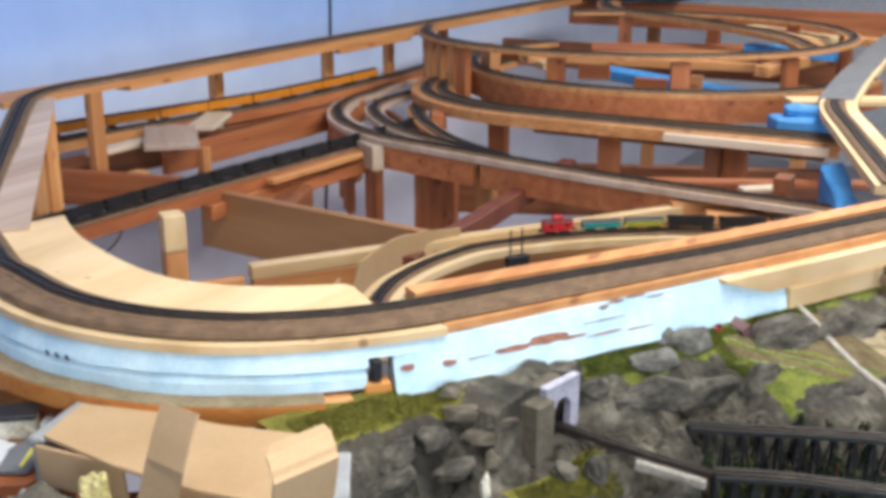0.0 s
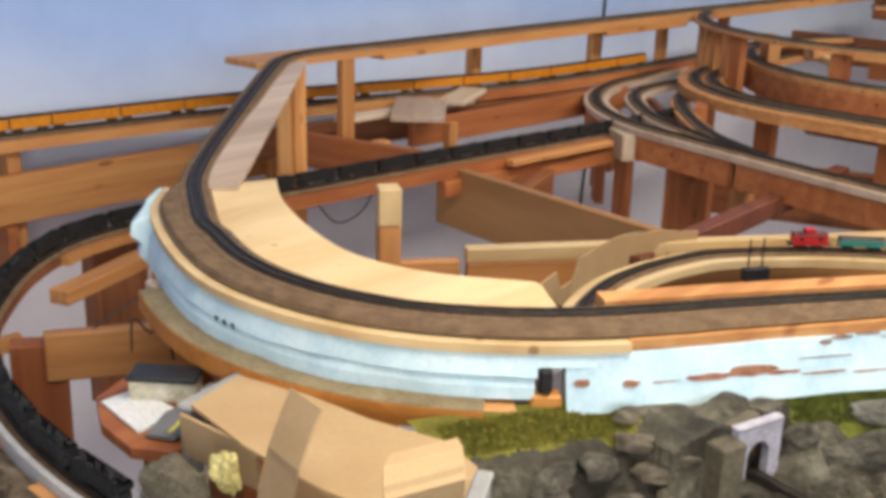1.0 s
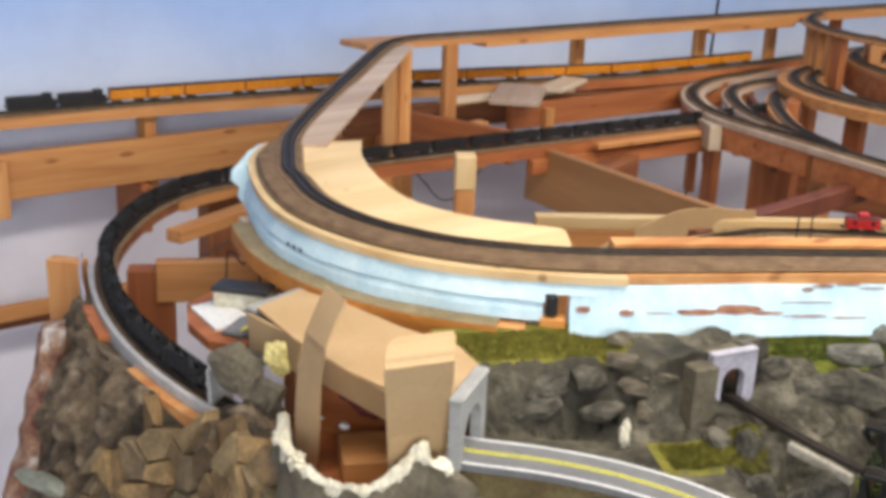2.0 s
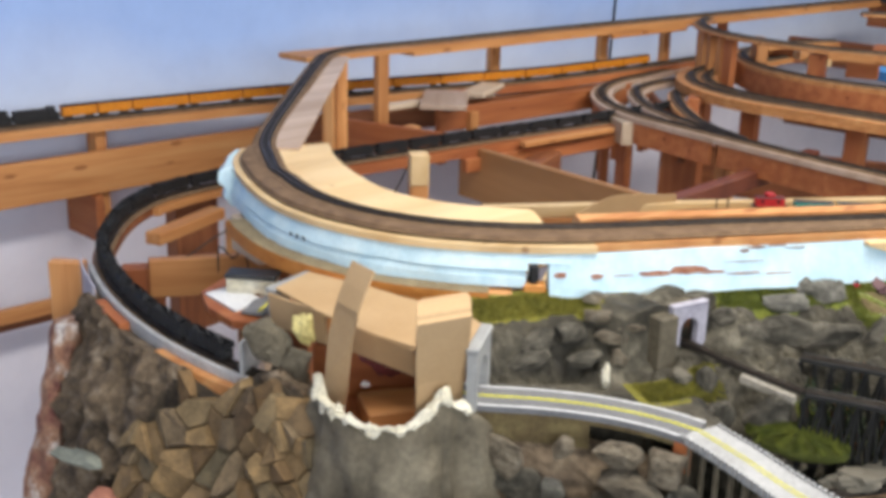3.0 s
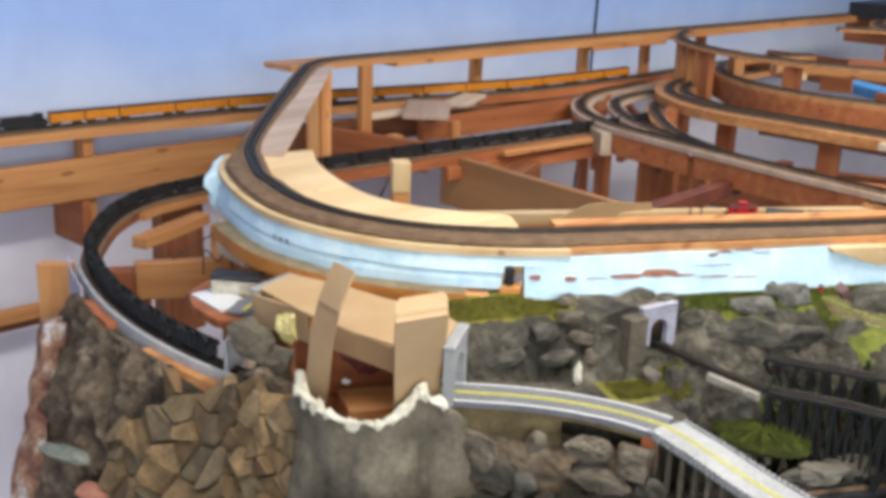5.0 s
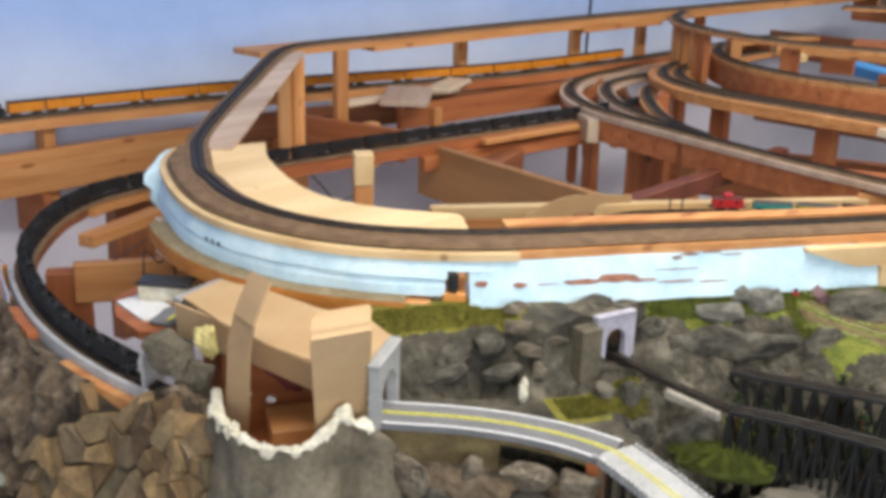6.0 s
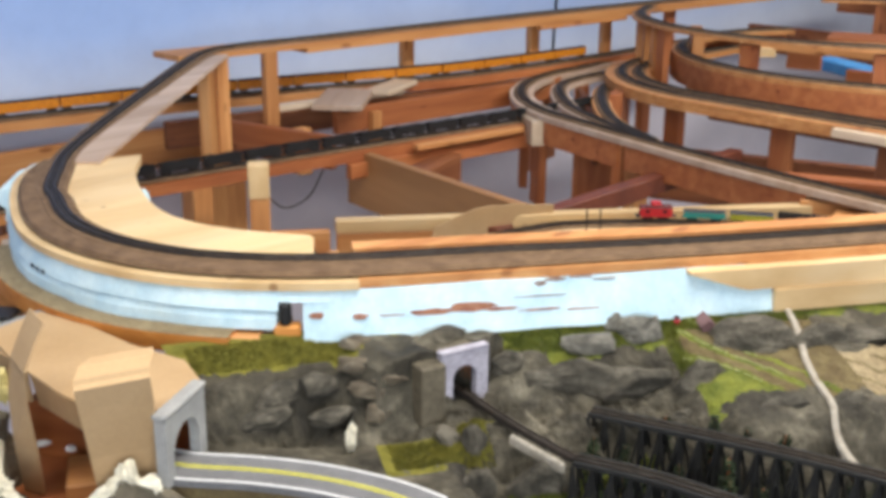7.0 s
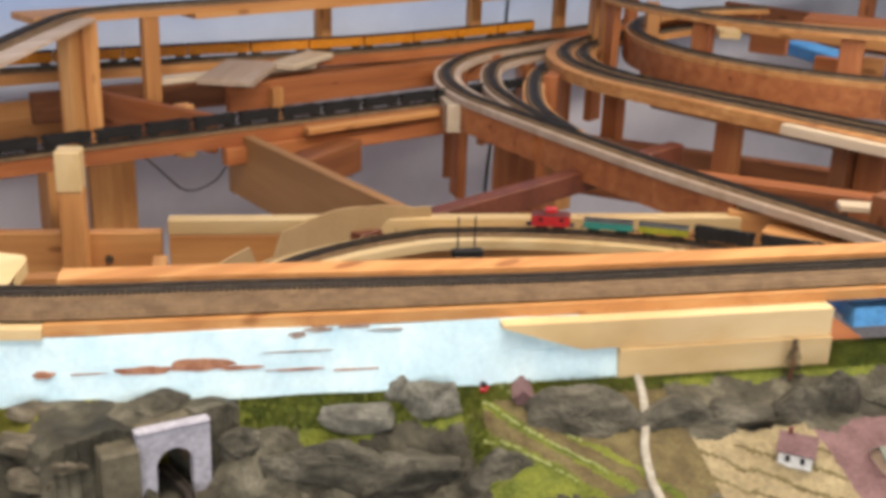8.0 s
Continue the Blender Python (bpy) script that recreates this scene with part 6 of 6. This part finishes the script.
for me, x, y, z, sx, sy, sz, turn in ((PALEROCKS[2], 0.636, 0.404, 0.970, 0.030, 0.022, 0.026, -62), (GREYROCKS[3], 0.648, 0.392, 0.940, 0.030, 0.020, 0.022, -50), (PALEROCKS[1], 0.668, 0.352, 0.990, 0.016, 0.014, 0.016, -40),
                                      (FACEROCKS[0], 0.694, 0.306, 0.990, 0.030, 0.020, 0.017, -62), (FACEROCKS[1], 0.714, 0.270, 0.986, 0.028, 0.020, 0.020, -70), (FACEROCKS[2], 0.700, 0.290, 0.960, 0.042, 0.024, 0.020, -64), (FACEROCKS[0], 0.690, 0.312, 0.935, 0.020, 0.016, 0.013, 100),
                                      (LIGHTROCKS[1], 0.664, 0.362, 0.934, 0.015, 0.014, 0.018, -30), (GREYROCKS[0], 0.679, 0.338, 0.915, 0.022, 0.018, 0.016, 20), (FACEROCKS[1], 0.705, 0.285, 0.925, 0.030, 0.018, 0.016, -50), (GREYROCKS[4], 0.724, 0.250, 0.950, 0.018, 0.014, 0.020, -80),
                                      (GREYROCKS[2], 0.626, 0.430, 0.985, 0.014, 0.012, 0.012, -40), (MOSSROCK, 0.646, 0.392, 0.912, 0.022, 0.014, 0.010, -50), (GREYROCKS[5], 0.633, 0.415, 0.930, 0.018, 0.016, 0.024, -50)):
    rock(me, t, (x - 0.006, y - 0.003, z), (sx, sy, sz), (rng.uniform(-8, 8), rng.uniform(-8, 8), turn))
# green bank and grey slabs below the trestle
bank = rock_mesh(130, 4, 0.16, 3, 0.75, 0.9)
tagged(part("grass_bank", bank, GRASS, m=pose(0.866, 0.210, 0.976, 0, 4, -62) @ Matrix.Diagonal((0.050, 0.027, 0.012, 1)), smooth=True), "bright green grassy bank in the valley", "grass bank")
tufts = random.Random(44)
bm = bmesh.new()
for _ in range(2600):
    a, r = tufts.uniform(0, 6.283), math.sqrt(tufts.random())
    q = pose(0.866, 0.210, 0.980, 0, 4, -62) @ Vector((0.052 * r * math.cos(a), 0.028 * r * math.sin(a), 0.009 * math.sqrt(max(0, 1 - r * r)) - 0.001))
    w = Vector((math.cos(a * 7), math.sin(a * 7), 0)) * 0.0012
    bm.faces.new([bm.verts.new(q - w), bm.verts.new(q + w), bm.verts.new(q + Vector((tufts.uniform(-0.002, 0.002), tufts.uniform(-0.002, 0.002), tufts.uniform(0.002, 0.006))))])
tagged(part("bank_grass", bm, GRASS), "short bright grass growing on the bank", "grass", kind="stuff")
lump("valley_rock", "grey flat rock below the grassy bank", 0.872, 0.148, 0.958, 0.040, 0.020, 0.016, -50, BOULDER, 131, "rock", 4, 0.2)
lump("valley_rock", "grey flat rock below the grassy bank", 0.905, 0.128, 0.960, 0.034, 0.018, 0.018, -60, BOULDER, 132, "rock", 4, 0.2)
lump("valley_rock", "mauve grey rock under the tunnel line", 0.858, 0.345, 1.004, 0.022, 0.014, 0.014, -40, BOULDER, 133, "rock", 3, 0.2)
lump("white_rock", "small pale rock beside the road", 0.775, 0.388, 1.018, 0.007, 0.006, 0.016, 10, PLASTERW, 95, "rock", 3, 0.3)

# valley floor and front rail
VAL = bmesh.new()
bmesh.ops.create_grid(VAL, x_segments=90, y_segments=60, size=1)
for v in VAL.verts:
    x, y = 1.08 + v.co.x * 0.58, 0.06 + v.co.y * 0.34
    v.co = Vector((x, y, 0.925 + 0.012 * noise.fractal(Vector((x * 18, y * 18, 0)), 1.0, 2.0, 4)))
# near-black floor: shade of the valley is part of the colour
tagged(part("valley_floor", VAL, SHADEDGROUND, smooth=True), "dark rocky valley floor of the model", "landscape")
FRONT = spline([(0.44, 0.428, 0.945), (0.652, 0.283, 0.945), (0.802, 0.181, 0.945), (0.955, 0.088, 0.945), (1.25, -0.11, 0.945)])
t = thing("front_rail_deck", "dark edged deck along the front of the layout", "track deck")
part("deck_board", slab((-0.02, 0.02, 0.0, 0.03), FRONT), STEEL, t)
railway(FRONT, "brown track along the layout's front edge", 0.013)

# stream, fields, farm
stream = spline([(1.234, 0.229, 0), (1.215, 0.205, 0), (1.190, 0.182, 0), (1.168, 0.165, 0), (1.150, 0.143, 0), (1.138, 0.122, 0), (1.118, 0.104, 0), (1.100, 0.084, 0), (1.086, 0.062, 0)], 0.006)
for p in stream:
    p.z = max(ground_at(p.x, p.y) + 0.004, 1.067 - 0.42 * (1.234 - p.x))
STREAMBED = mottled("stream_gravel", (0.32, 0.28, 0.22), (0.46, 0.42, 0.35), 0.8, 60, 300)
t = thing("model_stream", "pale winding stream bed in the rocks", "stream")
part("stream_bed", sweep(stream, [(-0.0032, 0), (-0.0014, 0.0006), (0.0014, 0.0006), (0.0032, 0), (0, -0.02)]), STREAMBED, t, smooth=True)
rng = random.Random(2)
t = thing("crop_rows", "pale green crop rows in the brown field", "crops", kind="stuff")
bm = bmesh.new()
for r, (y0, y1) in enumerate(((0.255, 0.175), (0.275, 0.150), (0.285, 0.205))):
    for k in range(44):
        if rng.random() < 0.35:
            continue
        y = y0 + (y1 - y0) * k / 44
        x = 1.091 + 0.0215 * r - 0.17 * (y - 0.27)
        for c in range(2):
            q = bmesh.ops.create_icosphere(bm, subdivisions=1, radius=rng.uniform(0.0009, 0.0016))
            bmesh.ops.translate(bm, verts=q["verts"], vec=(x + rng.uniform(-0.001, 0.001), y + rng.uniform(-0.001, 0.001), ground_at(x, y) + 0.001))
CROP = mottled("pale_crop", (0.3, 0.34, 0.1), (0.42, 0.44, 0.18), 0.9, 60, 300)
part("crop", bm, CROP, t)


def farm_house(x, y, turn, w, l, h, walls, roof, label, wins=True):
    z = ground_at(x, y) - 0.003
    t = thing("model_house", label, "model house", "model houses", pose(x, y, z, 0, 0, turn))
    bm = bmesh.new()
    v = [(-w / 2, 0), (w / 2, 0), (w / 2, h), (0, h + w * 0.42), (-w / 2, h)]
    a = [bm.verts.new((xx, -l / 2, zz)) for xx, zz in v]
    b = [bm.verts.new((xx, l / 2, zz)) for xx, zz in v]
    bm.faces.new(a)
    bm.faces.new(b[::-1])
    for i in range(5):
        j = (i + 1) % 5
        bm.faces.new((a[i], a[j], b[j], b[i]))
    part("wall", bm, walls, t)
    for sg in (-1, 1):
        bm = bmesh.new()
        p = [(0, h + w * 0.42 + 0.0012), (sg * (w / 2 + 0.0025), h - 0.0008)]
        q = [(x0, z0 + 0.0012) for x0, z0 in p]
        pr = [p[0], p[1], q[1], q[0]]
        a = [bm.verts.new((xx, -l / 2 - 0.002, zz)) for xx, zz in pr]
        b = [bm.verts.new((xx, l / 2 + 0.002, zz)) for xx, zz in pr]
        bm.faces.new(a)
        bm.faces.new(b[::-1])
        for i in range(4):
            j = (i + 1) % 4
            bm.faces.new((a[i], a[j], b[j], b[i]))
        part("roof", bm, roof, t)
    if wins:
        for sg in (-1, 1):
            part("window", box(sg * w * 0.22 - 0.0016, sg * w * 0.22 + 0.0016, -l / 2 - 0.0006, -l / 2 + 0.0002, h * 0.35, h * 0.75, 0), BLACK, t)
            part("window", box(-w / 2 - 0.0006, -w / 2 + 0.0002, sg * l * 0.22 - 0.0016, sg * l * 0.22 + 0.0016, h * 0.35, h * 0.75, 0), BLACK, t)
        part("door", box(-0.0018, 0.0018, -l / 2 - 0.0007, -l / 2 + 0.0002, 0, h * 0.6, 0), MAROON, t)
        part("chimney", box(-0.0015, 0.0015, l * 0.2, l * 0.2 + 0.003, h + w * 0.3, h + w * 0.42 + 0.006, 0), MAROON, t)
    return t


farm_house(1.258, 0.094, 25, 0.021, 0.024, 0.012, WHITE, ROOFRED, "small white farmhouse with a mauve roof")
farm_house(1.312, 0.047, 65, 0.018, 0.022, 0.009, CREAM, STONEGREEN, "small cream shed with a grey green roof", False)
farm_house(1.143, 0.267, -42, 0.012, 0.034, 0.005, ROOFRED, ROOFRED, "low mauve shed by the field", False)
t = thing("model_tractor", "tiny red tractor beside the field", "tractor", "", pose(1.119, 0.284, ground_at(1.119, 0.284), 0, 0, 30))
part("body", box(-0.005, 0.005, -0.003, 0.003, 0.0015, 0.006), RED, t)
part("cab", box(-0.004, 0.0, -0.0028, 0.0028, 0.006, 0.010), BLACK, t)


def conifer(x, y, z, h, seed, dark):
    t = thing("model_tree", "small dark model conifer", "model tree", "model trees", pose(x, y, z))
    bm = bmesh.new()
    bmesh.ops.create_cone(bm, cap_ends=True, segments=8, radius1=h * 0.04, radius2=h * 0.012, depth=h)
    bmesh.ops.translate(bm, verts=bm.verts, vec=(0, 0, h / 2))
    part("trunk", bm, DARK, t)
    rng = random.Random(seed)
    verts, faces = [], []
    for k in range(420):
        f = rng.random() ** 1.3
        zz = h * (0.12 + 0.88 * f)
        r = h * 0.24 * (1 - f) * rng.uniform(0.35, 1.1) + 0.001
        a = rng.uniform(0, 6.283)
        c = Vector((math.cos(a) * r, math.sin(a) * r, zz - r * 0.35))
        b = len(verts)
        for j in range(3):
            verts.append(tuple(c + Vector((rng.uniform(-1, 1), rng.uniform(-1, 1), rng.uniform(-1, 1))) * h * 0.045))
        faces.append((b, b + 1, b + 2))
    m = bpy.data.meshes.new("crown")
    m.from_pydata(verts, [], faces)
    m.materials.append(dark)
    o = new("crown", m)
    o.parent = t
    return t


NEEDLE = mottled("dark_needles", (0.012, 0.02, 0.008), (0.03, 0.05, 0.014), 0.9, 60, 300)
BROWNN = mottled("dead_needles", (0.03, 0.018, 0.012), (0.05, 0.03, 0.02), 0.9, 60, 300)
for k, (x, y, h) in enumerate(((1.082, 0.115, 0.05), (1.117, 0.083, 0.06), (1.164, 0.068, 0.06), (1.13, 0.03, 0.05), (1.0, 0.06, 0.05), (0.95, 0.05, 0.05), (1.04, 0.06, 0.045), (1.01, 0.215, 0.06), (1.03, 0.175, 0.065), (1.045, 0.15, 0.06), (1.06, 0.12, 0.06), (1.0, 0.24, 0.05), (1.075, 0.06, 0.06), (1.09, 0.01, 0.055), (0.985, 0.255, 0.045))):
    conifer(x, y, 0.93, h * (1.55 if x < 1.07 else 1.0), k, NEEDLE)
for k, (x, y) in enumerate(((0.925, 0.19), (0.94, 0.15), (0.955, 0.11), (0.97, 0.17), (0.95, 0.215), (0.985, 0.13), (0.945, 0.185), (0.975, 0.09), (0.93, 0.235))):
    conifer(x, y, 0.945, 0.062 + 0.008 * (k % 3), 30 + k, NEEDLE)
conifer(1.335, 0.149, ground_at(1.335, 0.149), 0.035, 77, BROWNN)
# grass tufts
rng = random.Random(21)
t = thing("grass_tufts", "short green and mossy tufts on the ledges", "grass", kind="stuff")
for nm, mt, zone in (("moss_tuft", MOSS, ((-0.11, 0.03, 0.0, 0.028), (0.03, 0.16, -0.005, 0.012), (0.04, 0.13, 0.105, 0.15))), ("grass_tuft", GRASS, ((0.17, 0.35, 0.0, 0.046), (0.34, 0.50, 0.0, 0.04), (0.50, 0.85, 0.0, 0.03), (0.335, 0.35, 0.03, 0.10), (0.21, 0.28, 0.158, 0.174)))):
    verts, faces = [], []
    for s0, s1, d0, d1 in zone:
        for k in range(int(1100000 * (s1 - s0) * (d1 - d0))):
            s, d = rng.uniform(s0, s1), rng.uniform(d0, d1)
            p = sd(s, d)
            z = height(s, d)
            b = len(verts)
            a = rng.uniform(0, 6.283)
            w, hh = 0.0011, rng.uniform(0.0015, 0.004)
            verts += [(p.x - math.cos(a) * w, p.y - math.sin(a) * w, z - 0.0005), (p.x + math.cos(a) * w, p.y + math.sin(a) * w, z - 0.0005), (p.x + rng.uniform(-0.002, 0.002), p.y + rng.uniform(-0.002, 0.002), z + hh)]
            faces.append((b, b + 1, b + 2))
    m = bpy.data.meshes.new(nm)
    m.from_pydata(verts, [], faces)
    m.materials.append(mt)
    o = new(nm, m)
    o.parent = t
    o["kind"] = "stuff"

# benchwork under the layout
for x0, y0, ztop in ((0.62, 0.22, 0.90), (1.05, -0.18, 0.90), (1.55, -0.18, 0.90), (1.55, 0.30, 0.90), (0.80, 0.95, 0.93), (1.35, 1.60, 0.93)):
    post("table_leg", x0, y0, 0.0, ztop, 0.045, 0.045, 0, PINE, "square pine leg of the layout bench", "bench legs")
board("bench_rail", (0.52, -0.20, 0.90), (1.66, -0.20, 0.90), 0.02, 0.09, PINE, "pine rail along the bench front", "rail board")
board("bench_rail", (1.62, -0.18, 0.90), (1.62, 0.40, 0.90), 0.02, 0.09, PINE, "pine rail along the bench end", "rail board")
for x0, y0, ztop in ((4.25, 0.0, 1.09), (4.5, 1.5, 1.09), (3.6, 0.70, 0.97), (1.9, -0.12, 1.10)):
    post("table_leg", x0, y0, 0.0, ztop, 0.045, 0.045, 0, PINE, "square pine leg of the layout bench", "bench legs")
